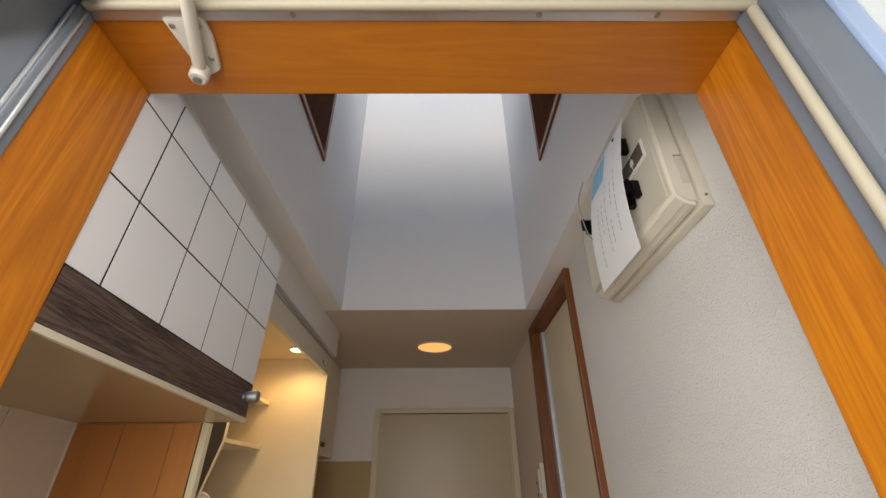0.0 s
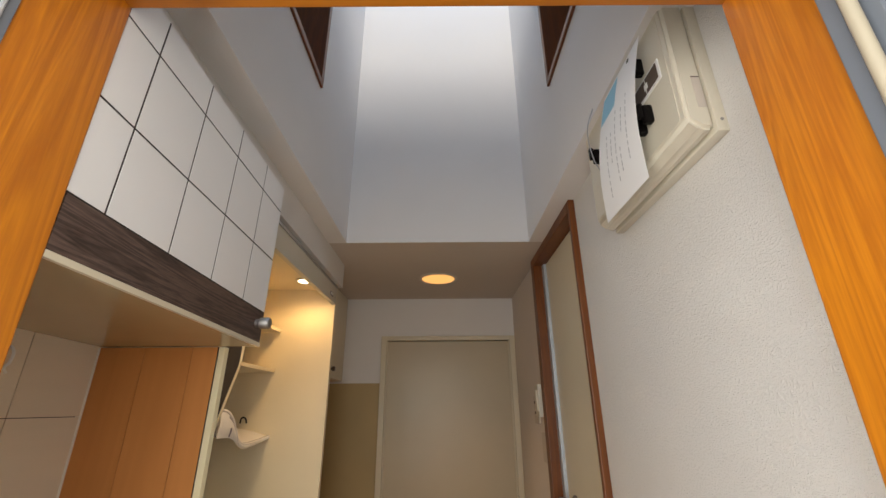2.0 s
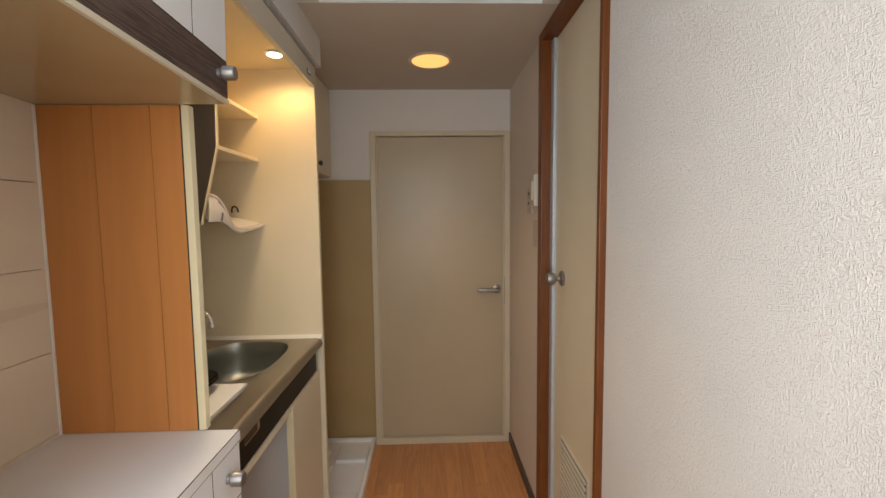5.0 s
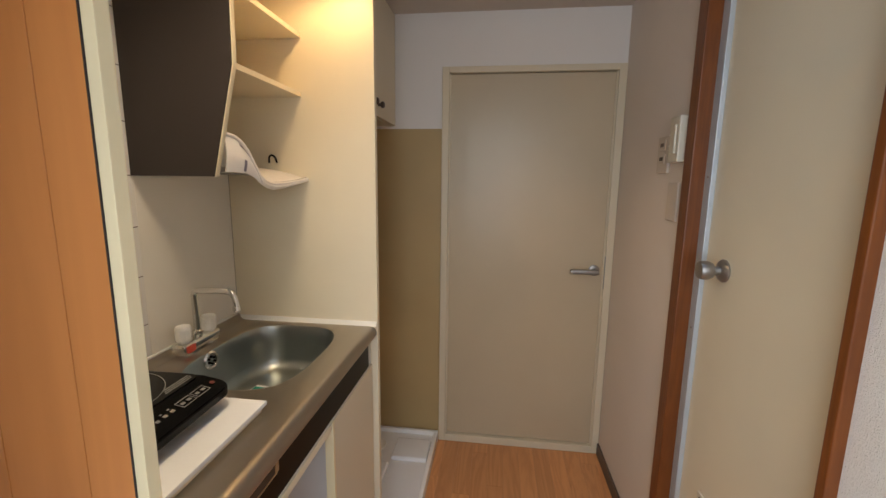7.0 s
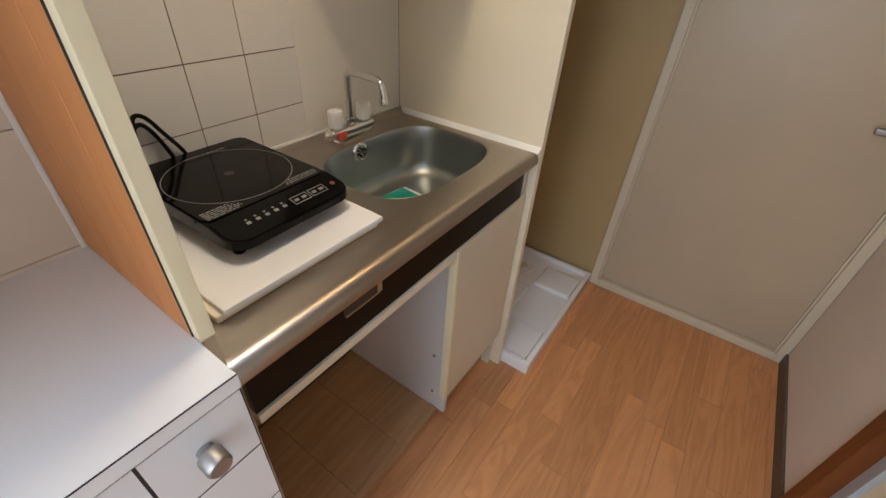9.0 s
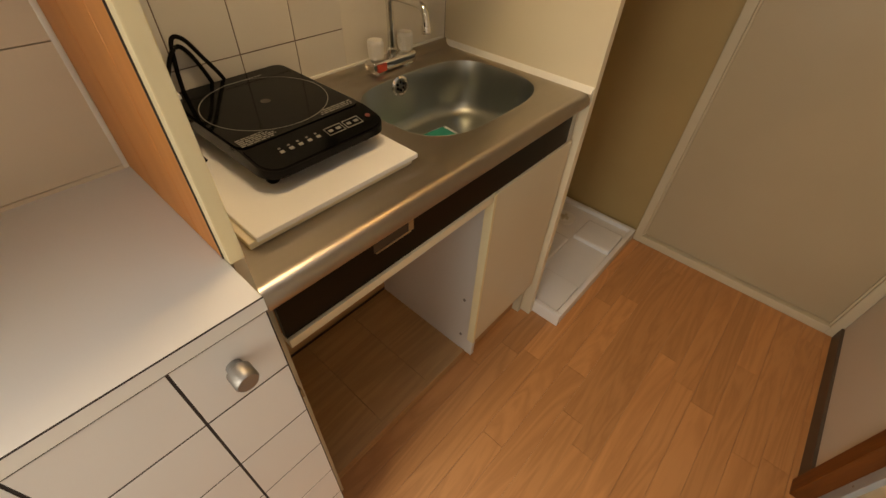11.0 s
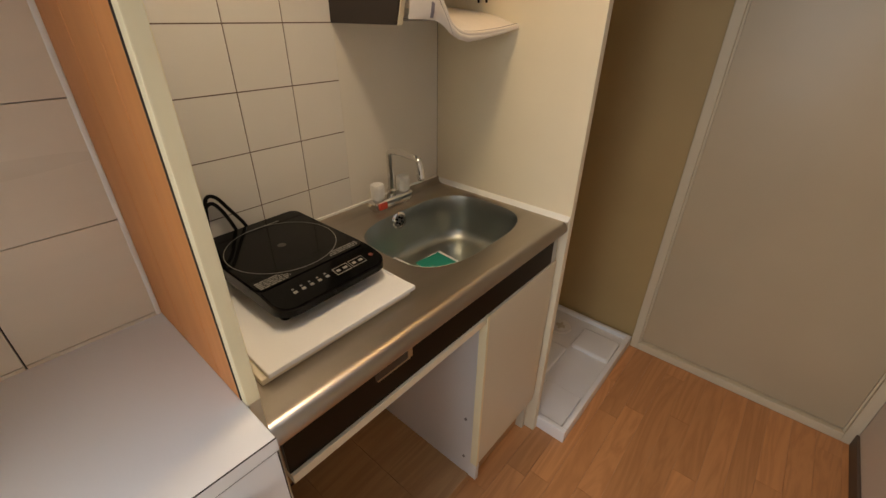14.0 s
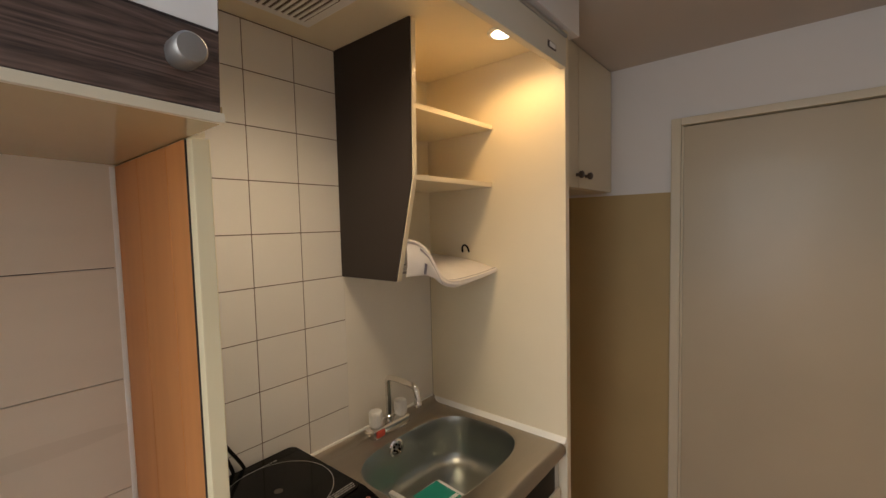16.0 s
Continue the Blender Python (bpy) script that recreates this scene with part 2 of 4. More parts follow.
GLASS = material("window_glass", (0.42, 0.52, 0.62), 0.06)


# ---- helpers for building ----
def slab(x0, x1, y0, y1, z0, z1, bevel=0.0, seg=2, bm=None):
    fresh = bmesh.new()
    bmesh.ops.create_cube(fresh, size=1)
    for v in fresh.verts:
        v.co = ((x0 + x1) / 2 + v.co.x * (x1 - x0), (y0 + y1) / 2 + v.co.y * (y1 - y0), (z0 + z1) / 2 + v.co.z * (z1 - z0))
    if bevel:
        bmesh.ops.bevel(fresh, geom=fresh.edges[:], offset=bevel, segments=seg, affect="EDGES", profile=0.6)
    if bm is None:
        return fresh
    return merge(bm, fresh)


def merge(bm, other):
    me = bpy.data.meshes.new("joined")
    other.to_mesh(me)
    other.free()
    bm.from_mesh(me)
    bpy.data.meshes.remove(me)
    return bm


def prism(points, axis, a, b, bevel=0.0, seg=2):
    """A closed outline (two coordinates, the other two axes in order) pushed along an axis from a to b."""
    bm = bmesh.new()

    def at(p, w):
        q = list(p)
        q.insert(axis, w)
        return bm.verts.new(q)

    lo, hi = [at(p, a) for p in points], [at(p, b) for p in points]
    bm.faces.new(lo), bm.faces.new(hi)
    for i in range(len(points)):
        j = (i + 1) % len(points)
        bm.faces.new((lo[i], lo[j], hi[j], hi[i]))
    bmesh.ops.recalc_face_normals(bm, faces=bm.faces[:])
    if bevel:
        bmesh.ops.bevel(bm, geom=bm.edges[:], offset=bevel, segments=seg, affect="EDGES")
    return bm


def rounded(x0, x1, y0, y1, r, n=6):
    pts = []
    for cx, cy, a0 in ((x1 - r, y1 - r, 0), (x0 + r, y1 - r, 90), (x0 + r, y0 + r, 180), (x1 - r, y0 + r, 270)):
        for i in range(n + 1):
            a = radians(a0 + 90 * i / n)
            pts.append((cx + r * math.cos(a), cy + r * math.sin(a)))
    return pts


def turned(profile, n=24, m=None):
    """A body turned round z from (radius, height) pairs, closed at both ends."""
    bm = bmesh.new()
    rings = [[bm.verts.new((r * math.cos(2 * math.pi * i / n), r * math.sin(2 * math.pi * i / n), z)) for i in range(n)] for r, z in profile]
    for a, b in zip(rings, rings[1:]):
        for i in range(n):
            bm.faces.new((a[i], a[(i + 1) % n], b[(i + 1) % n], b[i]))
    bm.faces.new(rings[0]), bm.faces.new(rings[-1])
    bmesh.ops.recalc_face_normals(bm, faces=bm.faces[:])
    if m is not None:
        bm.transform(m)
    return bm


def tube(path, r, n=10):
    """A round rod along a list of points, rounded by splitting its corners."""
    pts = [Vector(p) for p in path]
    bm = bmesh.new()
    rings, side = [], None
    for i, p in enumerate(pts):
        d = (pts[min(i + 1, len(pts) - 1)] - pts[max(i - 1, 0)]).normalized()
        if side is None:
            side = d.orthogonal().normalized()
        side = (side - d * side.dot(d)).normalized()
        up = d.cross(side)
        rings.append([bm.verts.new(p + r * (math.cos(2 * math.pi * k / n) * side + math.sin(2 * math.pi * k / n) * up)) for k in range(n)])
    for a, b in zip(rings, rings[1:]):
        for k in range(n):
            bm.faces.new((a[k], a[(k + 1) % n], b[(k + 1) % n], b[k]))
    bm.faces.new(rings[0]), bm.faces.new(rings[-1])
    bmesh.ops.recalc_face_normals(bm, faces=bm.faces[:])
    return bm


def bend(points, steps=8):
    """A smooth line through points (Catmull-Rom)."""
    p = [Vector(q) for q in points]
    p = [2 * p[0] - p[1]] + p + [2 * p[-1] - p[-2]]
    out = []
    for i in range(1, len(p) - 2):
        for k in range(steps):
            t = k / steps
            out.append(0.5 * (2 * p[i] + (p[i + 1] - p[i - 1]) * t + (2 * p[i - 1] - 5 * p[i] + 4 * p[i + 1] - p[i + 2]) * t * t + (3 * p[i] - p[i - 1] - 3 * p[i + 1] + p[i + 2]) * t ** 3))
    return out + [p[-2]]


def mesh_object(name, bm, mat, smooth=False):
    me = bpy.data.meshes.new(name)
    bm.normal_update()
    bm.to_mesh(me)
    bm.free()
    for f in me.polygons:
        f.use_smooth = smooth
    me.materials.append(mat)
    ob = new(name, me)
    if smooth:
        me.set_sharp_from_angle(angle=radians(38))
    return ob


def part(name, bm, mat, parent, label="", smooth=False, kind=""):
    ob = mesh_object(name, bm, mat, smooth)
    ob.parent = parent
    ob.matrix_parent_inverse = Matrix.Translation(ROOTS[parent.name]).inverted()
    ROOTS[ob.name] = Vector((0, 0, 0))
    return tagged(ob, label=label, kind=kind)


ROOTS = {}


def thing(name, at, label, category, group=""):
    ob = new(name)
    ob.location, ob.empty_display_size = at, 0.05
    ROOTS[ob.name] = Vector(at)
    return tagged(ob, label=label, category=category, group=group)


def setting(name, bm, mat, label, category, smooth=False):
    ob = mesh_object(name, bm, mat, smooth)
    ROOTS[ob.name] = Vector((0, 0, 0))
    return tagged(ob, label=label, category=category, kind="structure")


# ---- plan ----
XR, XL = 0.82, -0.607          # right wall, tiled kitchen wall
YF = 2.99                      # far wall
ZC = 2.118                     # low ceiling
ZO = 2.13                      # underside of the upper walls
UL, UR, UB = -0.026, 0.742, 2.015   # faces of the light well
TOP = 4.2

# ---- large structure ----
floor_base = setting("floor", slab(-0.75, 0.95, 0.656, 3.15, -0.155, -0.004), OLDBOARD, "oak strip floor in warm brown planks", "floor")
wall_right = setting("wall_right", slab(XR, 0.98, 0.79, 1.64, 0, ZO), WALLPAPER, "white wall with embossed woven-texture wallpaper", "wall")
slab_far = slab(XR, 0.98, 2.28, 3.15, 0, ZO)
setting("wall_right_end", slab_far, PLASTER_WARM, "white papered wall beside the bathroom door", "wall")
setting("wall_right_top", slab(XR, 0.98, 1.64, 2.28, 2.12, ZO), PLASTER, "white papered wall above the bathroom door", "wall")
far = slab(-0.75, 0.0, YF, 3.15, 1.605, ZC)
slab(0.0, 0.82, YF, 3.15, 1.88, ZC, bm=far)
setting("wall_far", far, PLASTER, "white papered wall above the cream door", "wall")
setting("wall_far_lower", slab(-0.75, 0.0, YF - 0.003, 3.15, 0, 1.605), OLIVE, "olive-beige board wall behind the washing place", "wall")
setting("wall_alcove", slab(-0.75, -0.62, 2.27, YF - 0.003, 0, ZC), OLIVE, "olive-beige board wall of the washing place", "wall")
setting("wall_behind_door", slab(-0.1, 0.95, 3.15, 3.2, 0, ZC), PLASTER, "plain wall closing the corridor", "wall")
setting("ceiling", slab(-0.75, 0.98, UB + 0.0035, 3.2, ZC, ZC + 0.015), CEILING_SHADED, "low off-white papered ceiling", "ceiling")
setting("ceiling_back", slab(-0.75, 0.98, UB + 0.12, 3.2, ZC + 0.0155, ZC + 0.12), PLASTER, "slab above the low ceiling", "ceiling")
# light well
setting("wall_well_back", slab(-0.2, 0.95, UB, UB + 0.0035, ZC, ZC + 0.015, bm=slab(-0.2, 0.95, UB, UB + 0.12, ZC + 0.015, TOP)), PLASTER, "tall white wall of the light well", "wall")
def holed(x0, x1, outer, hole):
    """A wall slab in the y-z plane with one rectangular hole (y0, y1, z0, z1)."""
    bm = bmesh.new()
    rings = []
    for x in (x0, x1):
        for a in (outer, hole):
            rings.append([bm.verts.new((x, y, z)) for y, z in ((a[0], a[2]), (a[1], a[2]), (a[1], a[3]), (a[0], a[3]))])
    for i in range(4):
        j = (i + 1) % 4
        bm.faces.new((rings[0][i], rings[0][j], rings[1][j], rings[1][i]))
        bm.faces.new((rings[2][i], rings[2][j], rings[3][j], rings[3][i]))
        bm.faces.new((rings[0][i], rings[0][j], rings[2][j], rings[2][i]))
        bm.faces.new((rings[1][i], rings[1][j], rings[3][j], rings[3][i]))
    bmesh.ops.recalc_face_normals(bm, faces=bm.faces[:])
    return bm


setting("wall_well_left", holed(-0.2, UL, (0.662, UB, ZC, TOP), (0.80, 1.50, 2.47, 3.25)), PLASTER, "white upper wall of the light well with a brown window", "wall")
setting("wall_well_right", holed(UR, 0.98, (0.662, UB, ZC, TOP), (0.80, 1.505, 2.475, 3.25)), PLASTER, "white upper wall of the light well with a brown window", "wall")
# unseen roof; its opening is added to let blue sky into the well
roof_ring = holed(TOP, TOP + 0.1, (0.6, UB + 0.12, -0.2, 0.98), (0.86, 1.94, 0.03, 0.69))
roof_ring.transform(Matrix(((0, 0, 1, 0), (0, 1, 0, 0), (1, 0, 0, 0), (0, 0, 0, 1))))
bmesh.ops.recalc_face_normals(roof_ring, faces=roof_ring.faces[:])
setting("ceiling_well", roof_ring, PLASTER, "unseen white ceiling of the light well with an added opening", "ceiling")
setting("wall_over_cabinets", slab(-0.2, -0.10, 0.79, UB + 0.3, 2.005, ZO - 0.001), PLASTER, "white papered strip above the wall cabinets", "wall")
# kitchen side wall behind the tiles and cabinets
setting("wall_kitchen", slab(-0.75, XL - 0.0015, 1.352, 2.27, 0, 2.13), TILEGROUT, "kitchen wall with white square tiles", "wall")
setting("wall_shoe_niche", slab(-0.75, -0.389, 0.79, 1.352, 0, 2.13), GROUT, "niche wall with wide ivory tiles", "wall")
# front wall with the entrance
fw = slab(-0.75, -0.05, 0.66, 0.79, -0.003, ZO)
slab(0.785, 0.98, 0.66, 0.79, -0.003, ZO, bm=fw)
slab(-0.05, 0.785, 0.66, 0.79, 1.985, ZO, bm=fw)
slab(-0.026, 0.742, 0.66, 0.79, ZO, 3.15, bm=fw)
slab(-0.026, 0.742, 0.66, 0.79, 3.9, TOP, bm=fw)
setting("wall_front", fw, PLASTER, "white entrance wall with an added, unseen high window", "wall")

# ---- entrance ----
ent = tagged(new("door_frame_entrance"), label="orange-varnished wooden entrance frame with grey steel outer frame", category="door frame", kind="structure")
ROOTS[ent.name] = Vector((0, 0, 0))
part("lintel", slab(-0.05, 0.785, 0.682, 0.79, 1.961, 1.985, 0.002), ORANGE_X_SHADED, ent)
part("jamb", slab(-0.05, -0.0285, 0.682, 0.79, 0, 1.961, 0.002), ORANGE_Y, ent)
part("jamb", slab(0.749, 0.785, 0.682, 0.79, 0, 1.961, 0.002), ORANGE_Y, ent)
part("steel_head", slab(-0.10, 0.802, 0.60, 0.66, 1.975, 2.06, 0.003), GREYSTEEL, ent)
# shadow in the gap above the seal, put in as a black strip
part("head_gap_shade", slab(-0.03, 0.77, 0.605, 0.658, 1.970, 1.9745), BLACK, ent, "black strip standing in for the shadowed gap under the head")
# plain pale blue strip filling the gap between post and siding
part("outer_blue_strip", slab(0.803, 0.827, 0.635, 0.66, -0.1, 2.06, 0.002), PALEBLUE, ent, "pale blue strip between steel post and siding")
part("steel_stop", slab(-0.03, 0.76, 0.66, 0.681, 1.957, 1.985, 0.002), ALU, ent)
part("seal", tube([(-0.02, 0.660, 1.955), (0.745, 0.660, 1.955)], 0.0065), SEAL, ent, smooth=True)
for x0, x1, xs in ((-0.10, -0.034, -0.026), (0.746, 0.802, 0.738)):
    part("steel_post", slab(x0, x1, 0.60 if x0 < 0 else 0.640, 0.675, -0.1, 1.975, 0.003), GREYSTEEL, ent)
    part("steel_stop", slab(min(xs, (x0 + x1) / 2), max(xs, (x0 + x1) / 2), 0.66, 0.681, -0.1, 1.957, 0.002), GREYSTEEL, ent)
    if xs > 0:
        part("seal", tube([(xs - 0.002, 0.656, -0.1), (xs - 0.002, 0.656, 1.940)], 0.006), SEAL, ent, smooth=True)
    else:
        for dx, y in ((-0.004, 0.6585), (0.001, 0.6685)):
            part("bright_edge", tube([(xs + dx, y, -0.1), (xs + dx, y, 1.95)], 0.0022, 8), ALU, ent, "bright aluminium edge line", smooth=True)

closer = thing("door_closer_arm", (0.08, 0.70, 1.961), "ivory steel door closer arm screwed under the lintel", "door closer")
part("bracket", prism([(0.056, 0.676), (0.103, 0.676), (0.104, 0.700), (0.094, 0.744), (0.080, 0.752), (0.066, 0.745)], 2, 1.953, 1.9605, 0.001), CLOSERPAINT, closer)
part("arm", tube([(0.072, 0.741, 1.943), (0.098, 0.665, 1.942), (0.120, 0.60, 1.941), (0.168, 0.45, 1.946)], 0.0078), CLOSERPAINT, closer, smooth=True)
part("pivot", turned([(0.009, 0), (0.0115, 0.003), (0.0115, 0.020), (0.008, 0.023)], 18, Matrix.Translation((0.072, 0.741, 1.930))), CLOSERPAINT, closer, smooth=True)
part("pivot_screw", turned([(0.005, 0), (0.005, 0.004)], 10, Matrix.Translation((0.072, 0.741, 1.927))), BRUSHED, closer, smooth=True)
for x, y in ((0.064, 0.684), (0.095, 0.684), (0.090, 0.728)):
    part("screw", turned([(0.003, 0), (0.004, 0.002)], 8, Matrix.Translation((x, y, 1.9512))), BRUSHED, closer)
for x in (0.21, 0.50, 0.64):
    part("frame_screw", turned([(0.003, 0), (0.004, 0.002)], 8, Matrix.Translation((x, 0.673, 1.9555))), BRUSHED, ent)

door = thing("entrance_door", (-0.11, 0.5, 0), "grey steel entrance door standing open outwards", "door")
part("leaf", slab(-0.145, -0.105, -0.22, 0.55, 0.0, 1.97, 0.004), GREYSTEEL, door)
part("edge_strip", slab(-0.105, -0.102, -0.20, 0.53, 0.03, 1.95, 0.001), ALU, door)

# outside
setting("ground", slab(-60, 60, -60, 60, -0.5, -0.16), CONCRETE, "grey concrete ground outside", "ground")
setting("pavement_porch", slab(-1.2, 1.6, -1.6, 0.655, -0.159, -0.1), CONCRETE, "grey concrete porch slab outside the entrance", "pavement")
setting("wall_outside_right", slab(1.05, 1.15, -0.9, 0.60, -0.1, 2.9), SIDING, "pale siding wall outside the entrance", "wall")
for i in range(9):
    part("siding_board", slab(1.036, 1.052, -0.9, 0.598, 0.0 + 0.3 * i, 0.286 + 0.3 * i, 0.003), SIDING, bpy.data.objects["wall_outside_right"])
setting("wall_outside_left", slab(-0.79, -0.752, 0.66, 3.2, -0.16, 2.13), SIDING, "pale siding on the outer side of the kitchen wall", "wall")
setting("wall_outside_front", slab(0.828, 1.15, 0.60, 0.655, -0.1, 2.9), SIDING, "pale siding beside the entrance", "wall")

# ---- windows high in the light well ----
for n, x0, x1, yb, zb in ((1, -0.2, UL, 1.50, 2.47), (2, UR, 0.98, 1.505, 2.475)):
    w = tagged(new("window_%d" % n), label="brown wood-framed window high in the light well", category="window", kind="structure")
    ROOTS[w.name] = Vector((0, 0, 0))
    face = x1 + 0.008 if n == 1 else x0 - 0.008
    lo, hi = (x0, face) if n == 1 else (face, x1)
    part("frame_sill", slab(lo, hi, 0.80, yb, zb - 0.0, zb + 0.022, 0.002), BROWN, w)
    part("frame_head", slab(lo, hi, 0.80, yb, 3.228, 3.25, 0.002), BROWN, w)
    part("frame_side", slab(lo, hi, yb - 0.022, yb, zb + 0.022, 3.228, 0.002), BROWN, w)
    part("frame_side", slab(lo, hi, 0.80, 0.822, zb + 0.022, 3.228, 0.002), BROWN, w)
    gx = x0 + 0.03 if n == 1 else x1 - 0.03
    part("pane", slab(gx - 0.003, gx + 0.003, 0.822, yb - 0.022, zb + 0.022, 3.228), GLASS, w)

# unseen window, added so that the well's back wall brightens towards its top
hw = tagged(new("window_3"), label="unseen high window over the entrance, added to light the well", category="window", kind="structure")
ROOTS[hw.name] = Vector((0, 0, 0))
for a in ((-0.026, 0.742, 3.15, 3.18), (-0.026, 0.742, 3.87, 3.9), (-0.026, 0.004, 3.18, 3.87), (0.712, 0.742, 3.18, 3.87)):
    part("window_frame", slab(a[0], a[1], 0.69, 0.76, a[2], a[3], 0.003), ALU, hw)

# ---- far door ----
fd = tagged(new("door_1"), label="closed cream flush door with a steel lever handle", category="door", kind="structure")
ROOTS[fd.name] = Vector((0, 0, 0))
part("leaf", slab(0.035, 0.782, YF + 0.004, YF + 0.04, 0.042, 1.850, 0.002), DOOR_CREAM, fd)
part("frame_side", slab(0.0, 0.034, YF - 0.018, YF + 0.06, 0, 1.88, 0.003), FRAME_CREAM, fd)
part("frame_side", slab(0.784, 0.818, YF - 0.018, YF + 0.06, 0, 1.88, 0.003), FRAME_CREAM, fd)
part("frame_head", slab(0.034, 0.784, YF - 0.018, YF + 0.06, 1.853, 1.88, 0.003), FRAME_CREAM, fd)
part("threshold", slab(0.034, 0.784, YF - 0.018, YF + 0.06, 0, 0.038, 0.003), FRAME_CREAM, fd)
handle = part("handle", turned([(0.024, 0), (0.026, 0.003), (0.026, 0.009), (0.020, 0.012), (0.010, 0.013), (0.010, 0.045), (0.004, 0.05)], 24, Matrix.Translation((0.738, YF + 0.004, 0.948)) @ Euler((radians(90), 0, 0)).to_matrix().to_4x4()), BRUSHED, fd, "brushed steel lever handle", smooth=True)
part("lever", slab(0.622, 0.752, YF - 0.052, YF - 0.036, 0.936, 0.958, 0.006, 3), BRUSHED, handle, smooth=True)
part("bead", slab(0.0345, 0.041, YF - 0.008, YF + 0.003, 0.039, 1.852, 0.001), FRAME_CREAM, fd)
part("bead", slab(0.777, 0.7835, YF - 0.008, YF + 0.003, 0.039, 1.852, 0.001), FRAME_CREAM, fd)
part("latch_plate", slab(0.7835, 0.7855, YF - 0.0185, YF - 0.004, 0.86, 1.02), BRUSHED, fd)

# ---- bathroom door ----
bd = tagged(new("door_2"), label="cream bathroom door in a red-brown frame with a round steel knob", category="door", kind="structure")
ROOTS[bd.name] = Vector((0, 0, 0))
part("frame_side", slab(0.800, 0.905, 1.637, 1.656, 0, 2.118, 0.003), BROWN, bd)
part("frame_side", slab(0.800, 0.905, 2.226, 2.279, 0, 2.118, 0.003), BROWN, bd)
part("frame_head", slab(0.800, 0.905, 1.656, 2.226, 2.080, 2.118, 0.003), BROWN, bd)
part("edge_strip", slab(0.838, 0.858, 2.190, 2.226, 0.01, 2.078, 0.002), PALEALU, bd, "aluminium door edge strip")
part("leaf", slab(0.850, 0.880, 1.658, 2.1895, 0.01, 2.076, 0.002), BATH_DOOR, bd)
knob = part("knob", turned([(0.029, 0), (0.030, 0.004), (0.025, 0.010), (0.012, 0.014), (0.011, 0.026), (0.020, 0.031), (0.0245, 0.042), (0.024, 0.056), (0.021, 0.062), (0.012, 0.064)], 28, Matrix.Translation((0.850, 2.094, 1.142)) @ Euler((0, radians(-90), 0)).to_matrix().to_4x4()), BRUSHED, bd, "round brushed steel knob", smooth=True)
for z in (0.20, 0.95, 1.38, 1.95):
    part("strip_screw", turned([(0.003, 0), (0.003, 0.002)], 8, Matrix.Translation((0.838, 2.206, z)) @ Euler((0, radians(-90), 0)).to_matrix().to_4x4()), BRUSHED, bd)
vent = part("vent_frame", slab(0.845, 0.851, 1.80, 2.085, 0.14, 0.52, 0.002), BEIGEPLASTIC, bd, "beige louvred door vent")
part("vent_gap", slab(0.8438, 0.8452, 1.813, 2.072, 0.152, 0.510), BASEGREY, vent, "dark gap behind the louvres")
for i in range(16):
    part("slat", slab(0.839, 0.847, 1.815, 2.07, 0.156 + 0.0225 * i, 0.168 + 0.0225 * i, 0.001, 1), BEIGEPLASTIC, vent)

# ---- switches ----
sw = thing("light_switch", (XR, 2.333, 1.425), "ivory wall switch box on the white wall", "switch")
part("body", slab(XR - 0.032, XR, 2.298, 2.368, 1.425, 1.560, 0.004), BEIGEPLASTIC, sw)
for z in (1.475, 1.508):
    part("pilot_lamp", turned([(0.004, 0), (0.003, 0.003)], 8, Matrix.Translation((XR - 0.032, 2.357, z)) @ Euler((0, radians(-90), 0)).to_matrix().to_4x4()), PLASTIC, sw)
part("rocker", slab(XR - 0.037, XR - 0.030, 2.316, 2.350, 1.45, 1.535, 0.003), BEIGEPLASTIC, sw)
plate = thing("wall_socket", (XR, 2.47, 1.45), "pale double socket plate on the white wall", "socket")
part("plate", slab(XR - 0.010, XR, 2.425, 2.515, 1.395, 1.515, 0.004), GREYPLATE, plate)
for z in (1.425, 1.47):
    part("socket_face", slab(XR - 0.013, XR - 0.009, 2.445, 2.495, z, z + 0.034, 0.002), GREYPLATE, plate)
    part("slot", slab(XR - 0.0142, XR - 0.012, 2.457, 2.483, z + 0.011, z + 0.023), BASEGREY, plate)
blank = thing("blank_plate", (XR, 2.35, 1.30), "pale blank wall plate on the white wall", "wall plate")
part("plate", slab(XR - 0.008, XR, 2.33, 2.405, 1.245, 1.365, 0.003), GREYPLATE, blank)

setting("baseboard_right", slab(XR - 0.010, XR, 2.28, YF - 0.018, 0, 0.06, 0.002), BASEGREY, "dark brown vinyl baseboard", "baseboard")
setting("baseboard_near", slab(XR - 0.010, XR, 0.79, 1.637, 0, 0.06, 0.002), BASEGREY, "dark brown vinyl baseboard", "baseboard")

# ---- ceiling downlight ----
dl = thing("downlight", (0.355, 2.54, ZC), "round recessed ceiling downlight glowing warm orange", "lamp")
ring = bmesh.new()
prof = [(0.086, 0), (0.102, 0), (0.104, -0.003), (0.100, -0.006), (0.088, -0.006)]
rows = [[ring.verts.new((0.355 + r * math.cos(a * math.pi / 20), 2.54 + r * math.sin(a * math.pi / 20), ZC + z)) for a in range(40)] for r, z in prof]
for a, b in zip(rows, rows[1:] + rows[:1]):
    for i in range(40):
        ring.faces.new((a[i], a[(i + 1) % 40], b[(i + 1) % 40], b[i]))
bmesh.ops.recalc_face_normals(ring, faces=ring.faces[:])
part("trim_ring", ring, BEIGEPLASTIC, dl, smooth=True)
part("diffuser", turned([(0.088, -0.002), (0.086, -0.005), (0.05, -0.0065)], 36, Matrix.Translation((0.355, 2.54, ZC))), LIT, dl, "glowing diffuser")

